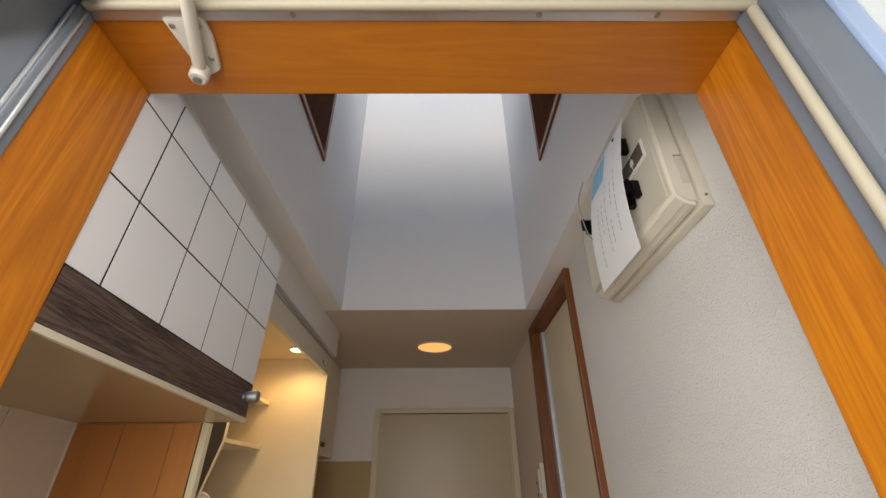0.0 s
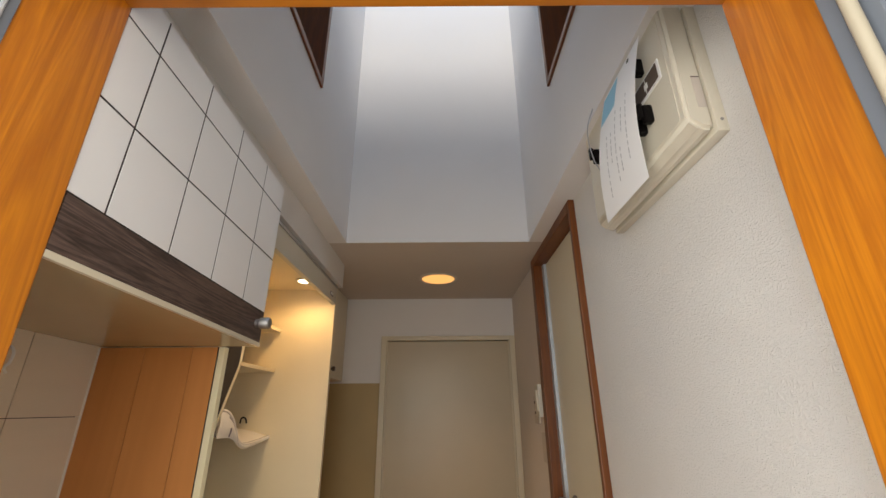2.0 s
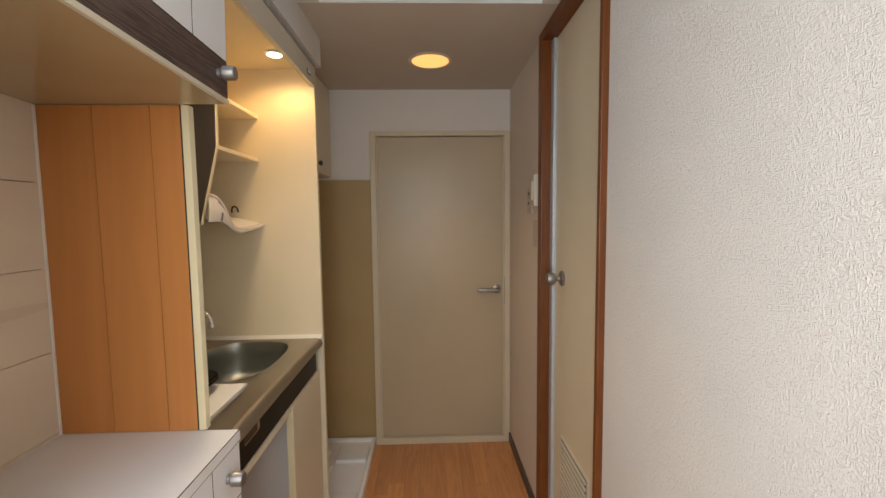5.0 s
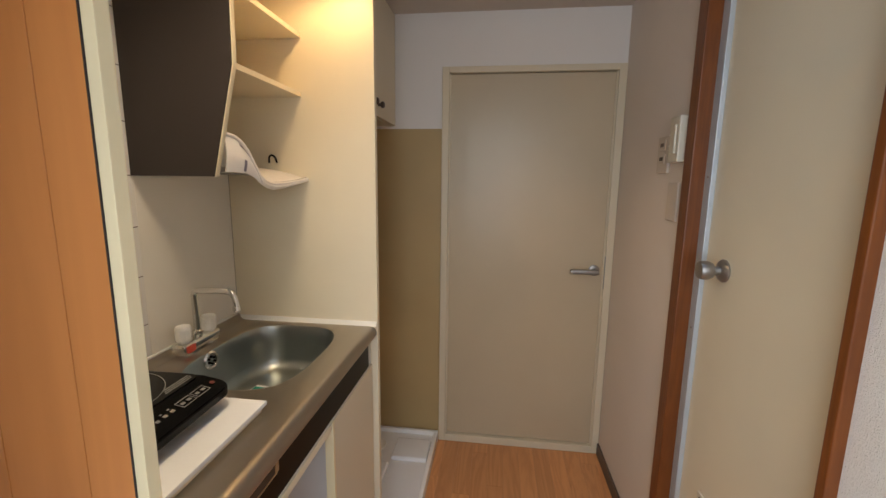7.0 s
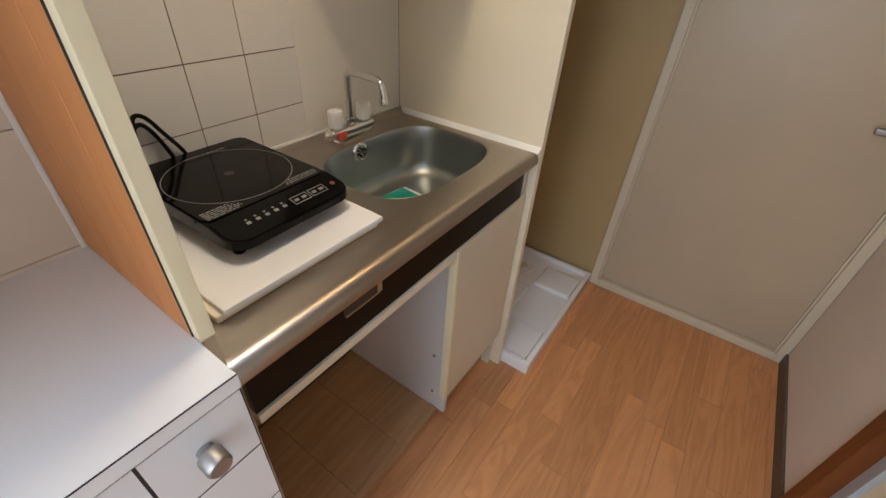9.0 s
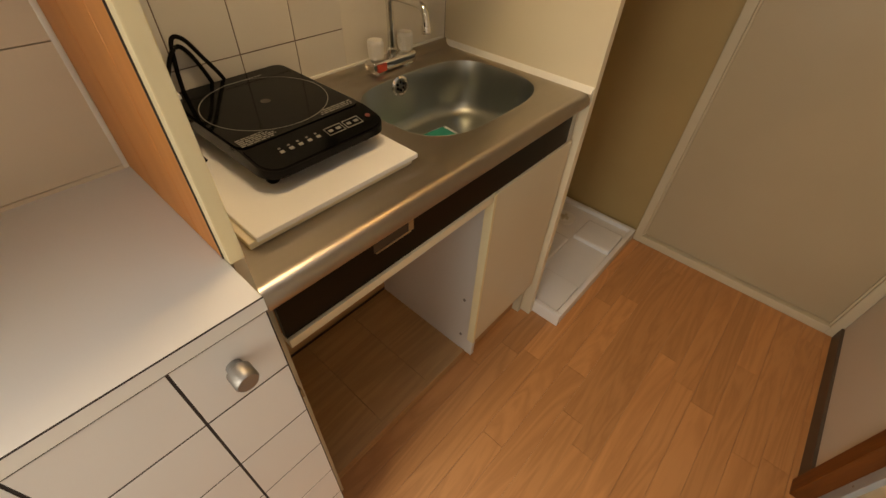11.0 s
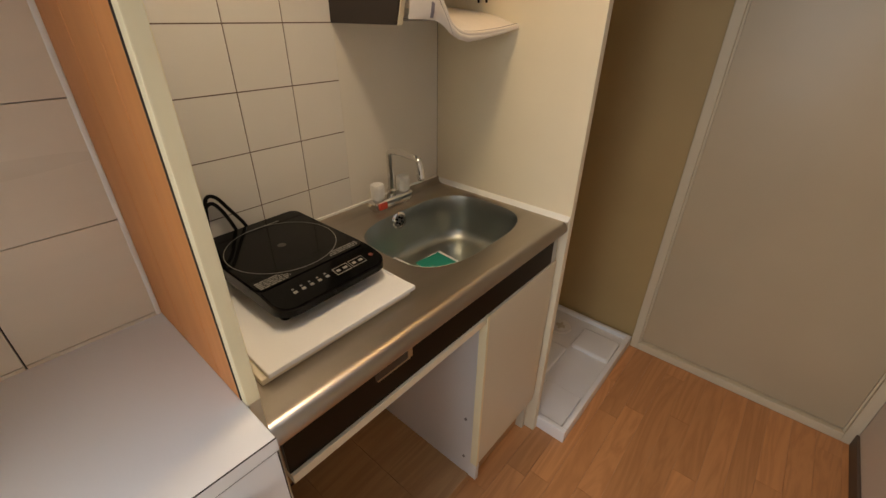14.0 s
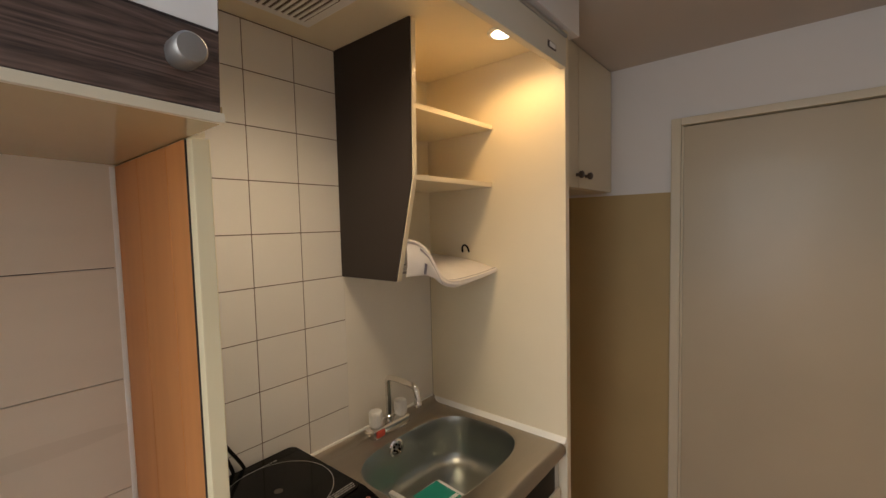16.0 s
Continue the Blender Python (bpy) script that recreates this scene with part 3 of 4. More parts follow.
# ---- breaker box ----
bx = thing("breaker_box", (XR, 1.11, 1.86), "beige plastic breaker box with a paper notice taped on", "breaker box")
part("base", slab(0.8005, XR, 0.919, 1.322, 1.859, 2.395, 0.003), BEIGEPLASTIC, bx, smooth=True)
cover = part("cover", prism([(0.800, 1.8645), (0.780, 1.8645), (0.759, 1.882), (0.759, 2.375), (0.780, 2.3925), (0.800, 2.3925)], 1, 0.9205, 1.3205, 0.006, 3), BEIGEPLASTIC, bx, smooth=True)
part("raised_panel", prism(rounded(0.936, 1.312, 1.890, 2.367, 0.006, 3), 0, 0.7578, 0.7595), BEIGEPLASTIC, cover, smooth=True)
window = part("label_window", slab(0.7550, 0.7582, 0.953, 1.047, 1.995, 2.036, 0.001), PLASTIC, cover, "white-framed breaker label window")
for y in (0.958, 1.002):
    part("grey_insert", slab(0.7538, 0.7548, y, y + 0.040, 2.000, 2.031), BASEGREY, window)
part("label_chip", slab(0.7532, 0.7540, 0.992, 1.004, 2.008, 2.020), PLASTIC, window)
for y, z in ((0.999, 1.940), (1.026, 1.934), (0.998, 2.046), (1.236, 2.008)):
    clip = part("breaker_switch", slab(0.741, 0.7582, y, y + 0.014, z, z + 0.036, 0.003), BLACK, cover, "black breaker lever")
    part("lever_tip", slab(0.733, 0.742, y + 0.002, y + 0.012, z + 0.010, z + 0.040, 0.002), BLACK, clip)
part("screw", turned([(0.0028, 0), (0.0028, 0.0015)], 8, Matrix.Translation((0.811, 0.9195, 1.880)) @ Euler((radians(90), 0, 0)).to_matrix().to_4x4()), BRUSHED, bx)
# recess is not cut; a greyer slab and dark line give its shade
part("latch_recess", slab(0.781, 0.794, 0.9195, 0.9208, 1.904, 1.964), GREYPLATE, cover, "shallow latch recess")
part("latch_shade_line", slab(0.781, 0.794, 0.9192, 0.9210, 1.9625, 1.9645), BASEGREY, cover)


def sheet(rows_n, cols_n, fn, thick):
    bm = bmesh.new()
    g = [[bm.verts.new(fn(i / rows_n, j / cols_n)) for j in range(cols_n + 1)] for i in range(rows_n + 1)]
    for i in range(rows_n):
        for j in range(cols_n):
            bm.faces.new((g[i][j], g[i + 1][j], g[i + 1][j + 1], g[i][j + 1]))
    bmesh.ops.recalc_face_normals(bm, faces=bm.faces[:])
    if thick:
        bmesh.ops.solidify(bm, geom=bm.faces[:], thickness=thick)
    return bm


def paper_at(u, v, off=0.0):
    """u down the sheet, v along it; it stands away from the box and curls at its lower edge."""
    curl = 0.014 * math.sin(math.pi * min(u, 1)) - 0.003 * u * u
    return (0.736 - curl - off, 0.956 + 0.066 * u + (0.170 + 0.022 * u) * v, 2.093 - 0.254 * u)


notice = thing("paper_notice", (0.70, 1.03, 1.81), "white printed paper notice hanging from the breaker box", "paper")
part("paper_sheet", sheet(10, 4, paper_at, 0.0006), PAPER, notice, smooth=True)
part("blue_corner", sheet(3, 3, lambda u, v: paper_at(0.02 + 0.22 * u, 0.55 + 0.43 * v, 0.0012), 0), BLUEPAPER, notice)
for v0, a, b in ((0.22, 0.30, 0.80), (0.34, 0.35, 0.55), (0.40, 0.62, 0.85), (0.50, 0.30, 0.86), (0.62, 0.42, 0.70), (0.74, 0.40, 0.92)):
    for k in range(int((b - a) / 0.05)):
        u0 = a + 0.05 * k
        part("text_line", sheet(1, 1, lambda s, v: paper_at(u0 + (0.028 + 0.012 * ((k * 7) % 3) / 2) * s, v0 + 0.014 * v, 0.0014), 0), INK, notice)
part("hanging_string", tube(bend([(0.756, 1.195, 2.17), (0.728, 1.218, 2.09), (0.732, 1.222, 2.01), (0.756, 1.236, 1.97)]), 0.0012, 6), INK, notice, smooth=True)

# ---- shoe cabinet with its counter ----
sc = thing("shoe_cabinet", (-0.22, 1.06, 0), "white low cabinet with tile-grid drawer fronts and steel knobs", "cabinet")
part("body", slab(-0.383, -0.062, 0.80, 1.331, 0, 0.945), WHITE, sc)
ys = (0.80, 0.857, 0.980, 1.104, 1.228, 1.331)
zs = (0.05, 0.10, 0.225, 0.348, 0.471, 0.594, 0.716, 0.838, 0.946)
part("grid_backing", slab(-0.0615, -0.0424, 0.80, 1.331, 0.05, 0.946), GROUT, sc)
for a, b in zip(ys, ys[1:]):
    for c, d in zip(zs, zs[1:]):
        part("front_panel", slab(-0.0465, -0.042, a + 0.0016, b - 0.0016, c + 0.0016, d - 0.0016), WHITE, sc)
knob_bm = lambda x, y, z, r=0.0155: turned([(0.009, 0), (0.009, 0.006), (r, 0.010), (r, 0.027), (r - 0.002, 0.030), (0.002, 0.0302)], 24, Matrix.Translation((x, y, z)) @ Euler((0, radians(90), 0)).to_matrix().to_4x4())
part("knob", knob_bm(-0.042, 1.279, 0.899, 0.0132), BRUSHED, sc, "brushed steel cylinder knob", smooth=True)
ct = thing("counter_board", (-0.22, 1.06, 0.946), "white laminate counter board with a dark edge line", "counter")
part("board", slab(-0.383, -0.041, 0.80, 1.332, 0.947, 0.968, 0.0012), WHITE, ct)
part("edge_line", slab(-0.0415, -0.0404, 0.80, 1.332, 0.9670, 0.9683), GROUT, ct)
part("edge_band", slab(-0.0415, -0.0402, 0.80, 1.332, 0.9480, 0.9668), PLASTIC, ct, "off-white edge band")

hk = thing("wall_hook", (-0.383, 1.125, 1.53), "small white plastic hook on the niche tiles", "hook")
part("hook_plate", slab(-0.383, -0.380, 1.108, 1.134, 1.545, 1.578, 0.0012), BIGTILE, hk)
part("hook_arm", tube(bend([(-0.380, 1.122, 1.570), (-0.371, 1.124, 1.572), (-0.364, 1.126, 1.561), (-0.366, 1.127, 1.545), (-0.374, 1.128, 1.536), (-0.370, 1.130, 1.527)]), 0.0025, 8), PLASTIC, hk, smooth=True)

# ---- upper cabinet ----
uc = thing("wall_cabinet", (-0.2, 1.33, 1.597), "white wall cabinet with tile-grid doors and a dark oak band", "cabinet")
uc.rotation_euler = (radians(-1.95), 0, 0)  # hangs a little out of level
part("body", slab(-0.388, -0.052, 0.80, 1.325, 1.612, 1.998), WHITE, uc)
part("bottom_board", slab(-0.388, -0.0365, 0.79, 1.333, 1.5975, 1.6115), UNDER_SHADED, uc)
part("bottom_edge", slab(-0.036, -0.0295, 0.79, 1.333, 1.596, 1.6045, 0.001), FRAME_CREAM, uc, "pale front edge of the bottom board")
part("dark_band", slab(-0.0360, -0.030, 0.79, 1.329, 1.605, 1.671, 0.001), DARKWOOD, uc, "dark oak-grain handle band")
part("grid_backing", slab(-0.0515, -0.0307, 0.778, 1.329, 1.6715, 1.998), GROUT, uc)
ys = (0.778, 0.844, 0.970, 1.093, 1.219, 1.330)
zs = (1.6715, 1.801, 1.932, 1.999)
for a, b in zip(ys, ys[1:]):
    for c, d in zip(zs, zs[1:]):
        part("front_panel", slab(-0.0346, -0.030, a + 0.0018, b - 0.0018, c + 0.0018, d - 0.0018), WHITE, uc)
part("knob", knob_bm(-0.030, 1.297, 1.641, 0.0125), BRUSHED, uc, "brushed steel cylinder knob", smooth=True)

# ---- wood-panelled side partition ----
sp = thing("side_partition", (-0.26, 1.342, 0), "orange wood-panelled partition with a cream front edge", "partition")
part("core", slab(-0.606, -0.1195, 1.338, 1.352, 0.0, 1.596), CREAM, sp)
part("panel_backing", slab(-0.389, -0.1206, 1.3363, 1.3379, 0.9685, 1.596), GROUT, sp)
part("core_top", slab(-0.606, -0.124, 1.3365, 1.352, 1.5965, 2.004), CREAM, sp)
for a, b in ((-0.389, -0.2818), (-0.2804, -0.1768), (-0.1754, -0.1206)):
    part("panel", slab(a, b, 1.331, 1.3362, 0.9685, 1.596, 0.0003, 1), PANEL, sp)
part("front_edge", slab(-0.119, -0.105, 1.332, 1.349, 0.9685, 1.596, 0.001), CREAM_EDGE, sp, "cream edge strip")
part("dark_line", slab(-0.1206, -0.1191, 1.3307, 1.3365, 0.9685, 1.596), GROUT, sp)
part("corner_caulk", slab(-0.391, -0.380, 1.324, 1.331, 0.9685, 1.596, 0.002), CAULK, sp)

# ---- kitchen unit: steel worktop with its basin ----
wt = thing("steel_worktop", (-0.36, 1.8, 0.83), "stainless steel worktop with an oval-cornered sink basin", "worktop")
ZT = 0.888


def basin_edge(k, n=48, s=1.0, dx=0.0):
    a = 2 * math.pi * k / n
    c, d = math.cos(a), math.sin(a)
    e = 2 / 3.2
    cx, cy, ax, ay = -0.360, 1.998, 0.157, 0.214
    return (cx + dx + s * ax * math.copysign(abs(c) ** e, c), cy + s * ay * math.copysign(abs(d) ** e, d))


def worktop_mesh():
    """Deck round the basin hole: rings from the outline of the deck to the hole's edge."""
    bm = bmesh.new()
    n = 48
    x0, x1, y0, y1 = -0.596, -0.140, 1.354, 2.236
    inner = [basin_edge(k, n) for k in range(n)]
    outer = []
    for k in range(n):
        a = 2 * math.pi * k / n
        c, d = math.cos(a), math.sin(a)
        t = min(((x1 + 0.362) if c > 0 else (x0 + 0.362)) / c if abs(c) > 1e-6 else 9, ((y1 - 1.99) if d > 0 else (1.70 - 1.99)) / d if abs(d) > 1e-6 else 9)
        outer.append((-0.362 + t * c, 1.99 + t * d))
    corners = [(x1, y1), (x0, y1), (x0, 1.70), (x1, 1.70)]
    for cx, cy in corners:
        k = min(range(n), key=lambda i: (outer[i][0] - cx) ** 2 + (outer[i][1] - cy) ** 2)
        outer[k] = (cx, cy)
    lip = [basin_edge(k, n, 1.035) for k in range(n)]
    rings = [[bm.verts.new((x, y, z)) for x, y in pts] for pts, z in ((outer, ZT), (lip, ZT), (inner, ZT - 0.004))]
    for a, b in zip(rings, rings[1:]):
        for k in range(n):
            bm.faces.new((a[k], a[(k + 1) % n], b[(k + 1) % n], b[k]))
    bmesh.ops.recalc_face_normals(bm, faces=bm.faces[:])
    if sum(f.normal.z for f in bm.faces) < 0:
        bmesh.ops.reverse_faces(bm, faces=bm.faces[:])
    return bm


part("deck", worktop_mesh(), STEEL, wt, smooth=True)
part("drainer", slab(-0.596, -0.140, 1.354, 1.7002, ZT - 0.02, ZT), STEEL, wt)
nose = [(-0.1405, ZT - 0.006), (-0.1405, ZT)]
for i in range(9):
    a = radians(90 - 90 * i / 8)
    nose.append((-0.136 + 0.024 * math.cos(a), ZT - 0.024 + 0.024 * math.sin(a)))
nose += [(-0.112, 0.860), (-0.116, 0.854), (-0.128, 0.854), (-0.128, ZT - 0.026)]
part("front_nose", prism(nose, 1, 1.354, 2.236), STEEL, wt, smooth=True)
cove = [(-0.606, ZT - 0.004), (-0.572, ZT - 0.004), (-0.572, ZT + 0.0004), (-0.584, ZT + 0.0025), (-0.594, ZT + 0.008), (-0.600, ZT + 0.0155), (-0.606, ZT + 0.0165)]
part("back_cove", prism(cove, 1, 1.354, 2.246), STEEL, wt, smooth=True)
part("caulk_line", prism([(2.2463, 0.886), (2.231, 0.8875), (2.235, 0.8905), (2.241, 0.8965), (2.2463, 0.9005)], 0, -0.600, -0.114), CAULK, wt, smooth=True)
part("caulk_line", slab(-0.6066, -0.5995, 1.355, 2.2375, 0.902, 0.909, 0.002), CAULK, wt)
bas = bmesh.new()
prev = None
for s, dz, dx in ((1.0, -0.004, 0), (0.985, -0.012, 0), (0.97, -0.06, 0), (0.95, -0.115, 0), (0.90, -0.138, 0), (0.80, -0.149, 0), (0.60, -0.153, 0), (0.30, -0.156, 0), (0.10, -0.157, 0)):
    ring_v = [bas.verts.new((*basin_edge(k, 48, s, dx), ZT + dz)) for k in range(48)]
    if prev:
        for k in range(48):
            bas.faces.new((prev[k], prev[(k + 1) % 48], ring_v[(k + 1) % 48], ring_v[k]))
    prev = ring_v
bas.faces.new(prev)
bmesh.ops.recalc_face_normals(bas, faces=bas.faces[:])
bmesh.ops.solidify(bas, geom=bas.faces[:], thickness=0.0015)
basin = part("basin", bas, BASIN, wt, "satin steel basin", smooth=True)
om = Matrix.Translation((-0.510, 1.970, ZT - 0.026)) @ Matrix.Scale(1.15, 4) @ Euler((0, radians(84), radians(-10))).to_matrix().to_4x4()
over = part("overflow", turned([(0.021, 0), (0.022, 0.003), (0.018, 0.006), (0.014, 0.005), (0.013, 0.003)], 28, om), CHROME, basin, "chrome overflow grille", smooth=True)
for i in range(6):
    a = i * math.pi / 3
    part("overflow_hole", turned([(0.0032, 0.0), (0.0032, 0.0046)], 8, om @ Matrix.Translation((0.0085 * math.cos(a), 0.0085 * math.sin(a), 0))), BLACK, basin)
st = thing("green_sticker", (-0.41, 2.03, 0.735), "green and white sticker in the sink basin", "sticker")
stm = Matrix.Translation((-0.403, 2.018, 0.7352)) @ Euler((0, 0, radians(-5))).to_matrix().to_4x4()
b0 = slab(-0.056, 0.056, -0.046, 0.058, 0, 0.0012)
b0.transform(stm)
part("white_border", b0, PAPER, st)
b0 = slab(-0.047, 0.056, -0.046, 0.048, 0.0010, 0.0018)
b0.transform(stm)
part("green_field", b0, GREEN, st)
b0 = slab(0.034, 0.046, 0.004, 0.046, 0.0016, 0.0022)
b0.transform(stm)
part("print_mark", b0, PAPER, st)

# ---- tap ----
tp = thing("mixer_tap", (-0.562, 1.994, ZT), "chrome swivel tap with two frosted white handles", "tap")
part("body", slab(-0.581, -0.543, 1.917, 2.067, ZT + 0.004, ZT + 0.032, 0.008, 3), CHROME, tp, smooth=True)
for y in (1.942, 2.042):
    part("foot", turned([(0.020, 0), (0.020, 0.006), (0.014, 0.010)], 18, Matrix.Translation((-0.562, y, ZT))), CHROME, tp, smooth=True)
    part("handle", turned([(0.012, 0), (0.019, 0.006), (0.0205, 0.014), (0.0205, 0.040), (0.018, 0.047), (0.008, 0.049)], 10, Matrix.Translation((-0.562, y, ZT + 0.032))), FROST, tp, "frosted white handle", smooth=False)
part("hot_mark", slab(-0.544, -0.5385, 1.927, 1.957, ZT + 0.008, ZT + 0.028, 0.003), RED, tp, "red hot-water mark", smooth=True)
sp_path = [(-0.562, 1.994, ZT + 0.02), (-0.562, 1.994, ZT + 0.10), (-0.561, 1.992, ZT + 0.150)] + [(-0.561 + 0.014 * (1 - math.cos(a)), 1.992 - 0.001, ZT + 0.150 + 0.016 * math.sin(a)) for a in (0.4, 0.8, 1.2, 1.57)]
sp_path += [(-0.52, 1.990, ZT + 0.168), (-0.48, 1.983, ZT + 0.170), (-0.450, 1.980, ZT + 0.170), (-0.438, 1.979, ZT + 0.166), (-0.430, 1.978, ZT + 0.155), (-0.427, 1.978, ZT + 0.14), (-0.426, 1.978, ZT + 0.122)]
part("spout", tube(sp_path, 0.0085, 14), CHROME, tp, smooth=True)
part("collar", turned([(0.013, 0), (0.014, 0.004), (0.014, 0.016), (0.010, 0.020)], 20, Matrix.Translation((-0.562, 1.994, ZT + 0.032))), CHROME, tp, smooth=True)
part("spout_tip", turned([(0.010, 0), (0.0105, 0.002), (0.0105, 0.014), (0.009, 0.016)], 18, Matrix.Translation((-0.426, 1.978, ZT + 0.116))), CHROME, tp, smooth=True)

# ---- cabinet under the worktop ----
cb = thing("sink_cabinet", (-0.36, 1.8, 0), "cream sink cabinet with one open bay and one sliding door", "cabinet")
part("back", slab(-0.600, -0.590, 1.354, 2.240, 0.05, 0.82), OLDBOARD, cb)
part("side", slab(-0.590, -0.150, 1.354, 1.368, 0.0, 0.82), CREAM, cb)
part("side", slab(-0.590, -0.150, 2.226, 2.240, 0.0, 0.82), CREAM, cb)
part("divider", slab(-0.5895, -0.150, 1.925, 1.940, 0.0382, 0.755), WHITE, cb)
for a, b in ((1.3682, 1.56), (1.561, 1.75), (1.751, 1.9395)):
    part("bottom_board", slab(-0.589, -0.200, a, b, 0.025, 0.038, 0.001), OLDBOARD, cb)
part("bottom_board", slab(-0.589, -0.200, 1.940, 2.226, 0.025, 0.038), OLDBOARD, cb)
part("bottom_rail", slab(-0.200, -0.178, 1.368, 2.226, 0.0, 0.041, 0.001), OLDBOARD, cb)
part("dark_front", slab(-0.145, -0.134, 1.368, 2.212, 0.758, 0.857), DARKBAND, cb, "glossy dark brown front band")
part("end_filler", slab(-0.150, -0.134, 2.212, 2.236, 0.758, 0.857), ALU, cb)
part("top_rail", slab(-0.150, -0.128, 1.368, 1.8875, 0.738, 0.7575, 0.0015), CREAM_BOARD, cb)
dr = part("door", slab(-0.146, -0.128, 1.8975, 2.234, 0.176, 0.757, 0.002), CREAM, cb, "plain cream sliding door")
part("door_edge", slab(-0.1490, -0.1260, 1.888, 1.8973, 0.176, 0.759, 0.001), CREAM_EDGE, dr)
# no hole: its shade is a dark slab, its lit edges lighter brown strips
part("pull_slot", slab(-0.1345, -0.1332, 1.548, 1.628, 0.8135, 0.856), SLOT, cb, "flat dark slab for the shaded pull slot")
part("slot_lit_edge", slab(-0.1345, -0.1310, 1.628, 1.639, 0.8135, 0.856, 0.001), PULL, cb)
part("slot_lit_edge", slab(-0.1345, -0.1310, 1.551, 1.633, 0.8110, 0.8135, 0.001), PULL, cb)
part("latch_catch", slab(-0.150, -0.136, 1.3545, 1.362, 0.580, 0.606, 0.002), PULL, cb, "small brown latch catch")
for y, z in ((1.9245, 0.68), (1.9245, 0.30), (1.9245, 0.12)):
    part("hinge_screw", turned([(0.005, 0), (0.005, 0.003)], 8, Matrix.Translation((-0.20, y, z)) @ Euler((radians(90), 0, 0)).to_matrix().to_4x4()), BRUSHED, cb)

# ---- cooktop on its board ----
bo = thing("cooktop_board", (-0.38, 1.55, ZT), "thin cream board laid on the steel worktop", "board")
part("upper_board", slab(-0.575, -0.193, 1.396, 1.713, 0.9005, 0.910, 0.002), PLASTIC, bo)
part("lower_board", slab(-0.578, -0.200, 1.386, 1.706, ZT + 0.0005, 0.9, 0.002), CREAM_BOARD, bo)
ih = thing("induction_cooktop", (-0.40, 1.585, 0.911), "black portable induction cooktop with printed control strip", "cooktop")
IM = Matrix.Translation((-0.422, 1.580, 0.920)) @ Euler((0, 0, radians(1))).to_matrix().to_4x4()


def ihp(name, bm, mat, parent, label="", smooth=False):
    bm.transform(IM)
    return part(name, bm, mat, parent, label, smooth)


# x forward (to the room), y along the worktop
def sloped(outline, z0, z1, drop, clear=False):
    """A flat slab of a rounded outline whose top falls away towards the front edge beyond x = 0.100."""
    bm = prism(outline, 2, z0, z1)
    g = bm.verts[:] + bm.edges[:] + bm.faces[:]
    bmesh.ops.bisect_plane(bm, geom=g, plane_co=(0.100, 0, 0), plane_no=(1, 0, 0), clear_inner=clear)
    for v in bm.verts:
        if v.co.x > 0.1001 and v.co.z > (z0 + z1) / 2:
            v.co.z -= (v.co.x - 0.100) * drop
    bmesh.ops.recalc_face_normals(bm, faces=bm.faces[:])
    return bm


lower = prism(rounded(-0.155, 0.138, -0.104, 0.104, 0.03), 2, 0.010, 0.0165)
ihp("lower_shell", lower, BLACK, ih, smooth=True)
ihp("body", sloped(rounded(-0.170, 0.168, -0.122, 0.122, 0.034), 0.016, 0.0405, 0.186), BLACK, ih, smooth=True)
ihp("glass_plate", prism(rounded(-0.165, 0.096, -0.119, 0.119, 0.02), 2, 0.0402, 0.0435), BLACKGLASS, ih, "glossy black glass plate")
strip = ihp("control_strip", sloped(rounded(0.02, 0.1635, -0.1175, 0.1175, 0.030), 0.020, 0.0425, 0.186, True), BLACKGLASS, ih, "black control strip with pale print")
circ = bmesh.new()
cr = [[circ.verts.new((-0.026 + r * math.cos(a * math.pi / 32), r * math.sin(a * math.pi / 32), z)) for a in range(64)] for r, z in ((0.1095, 0.0436), (0.1107, 0.0436), (0.1107, 0.0439), (0.1095, 0.0439))]
for a, b in zip(cr, cr[1:] + cr[:1]):
    for i in range(64):
        circ.faces.new((a[i], a[(i + 1) % 64], b[(i + 1) % 64], b[i]))
bmesh.ops.recalc_face_normals(circ, faces=circ.faces[:])
ihp("heating_ring", circ, PRINT, ih, "pale printed heating ring")
ihp("centre_mark", turned([(0.009, 0.0436), (0.009, 0.0439)], 14, Matrix.Translation((-0.026, 0, 0))), DIMPRINT, ih)
tilt = Matrix.Translation((0.133, 0, 0.0365)) @ Euler((0, radians(10.5), 0)).to_matrix().to_4x4()
for i in range(5):
    b0 = slab(-0.0025, 0.0035, -0.076 + 0.017 * i, -0.069 + 0.017 * i, 0, 0.0012)
    b0.transform(tilt)
    ihp("button", b0, PRINT, strip)
    b0 = slab(-0.010, -0.007, -0.0745 + 0.017 * i, -0.0705 + 0.017 * i, 0, 0.0009)
    b0.transform(tilt)
    ihp("print_mark", b0, PRINT, strip)
for y0, y1 in ((0.012, 0.046), (0.050, 0.084)):
    for a in ((-0.010, -0.0088, y0, y1), (0.0088, 0.010, y0, y1), (-0.010, 0.010, y0, y0 + 0.0012), (-0.010, 0.010, y1 - 0.0012, y1), (-0.003, 0.003, y0 + 0.005, y0 + 0.013), (-0.003, 0.003, y0 + 0.020, y0 + 0.029)):
        b0 = slab(*a, 0, 0.0010)
        b0.transform(tilt)
        ihp("key_outline", b0, PRINT, strip)
b0 = turned([(0.005, 0), (0.005, 0.0015)], 12, tilt @ Matrix.Translation((0, 0.102, 0)))
ihp("power_button", b0, DIMRED, strip, "dim red power mark")
random.seed(9)
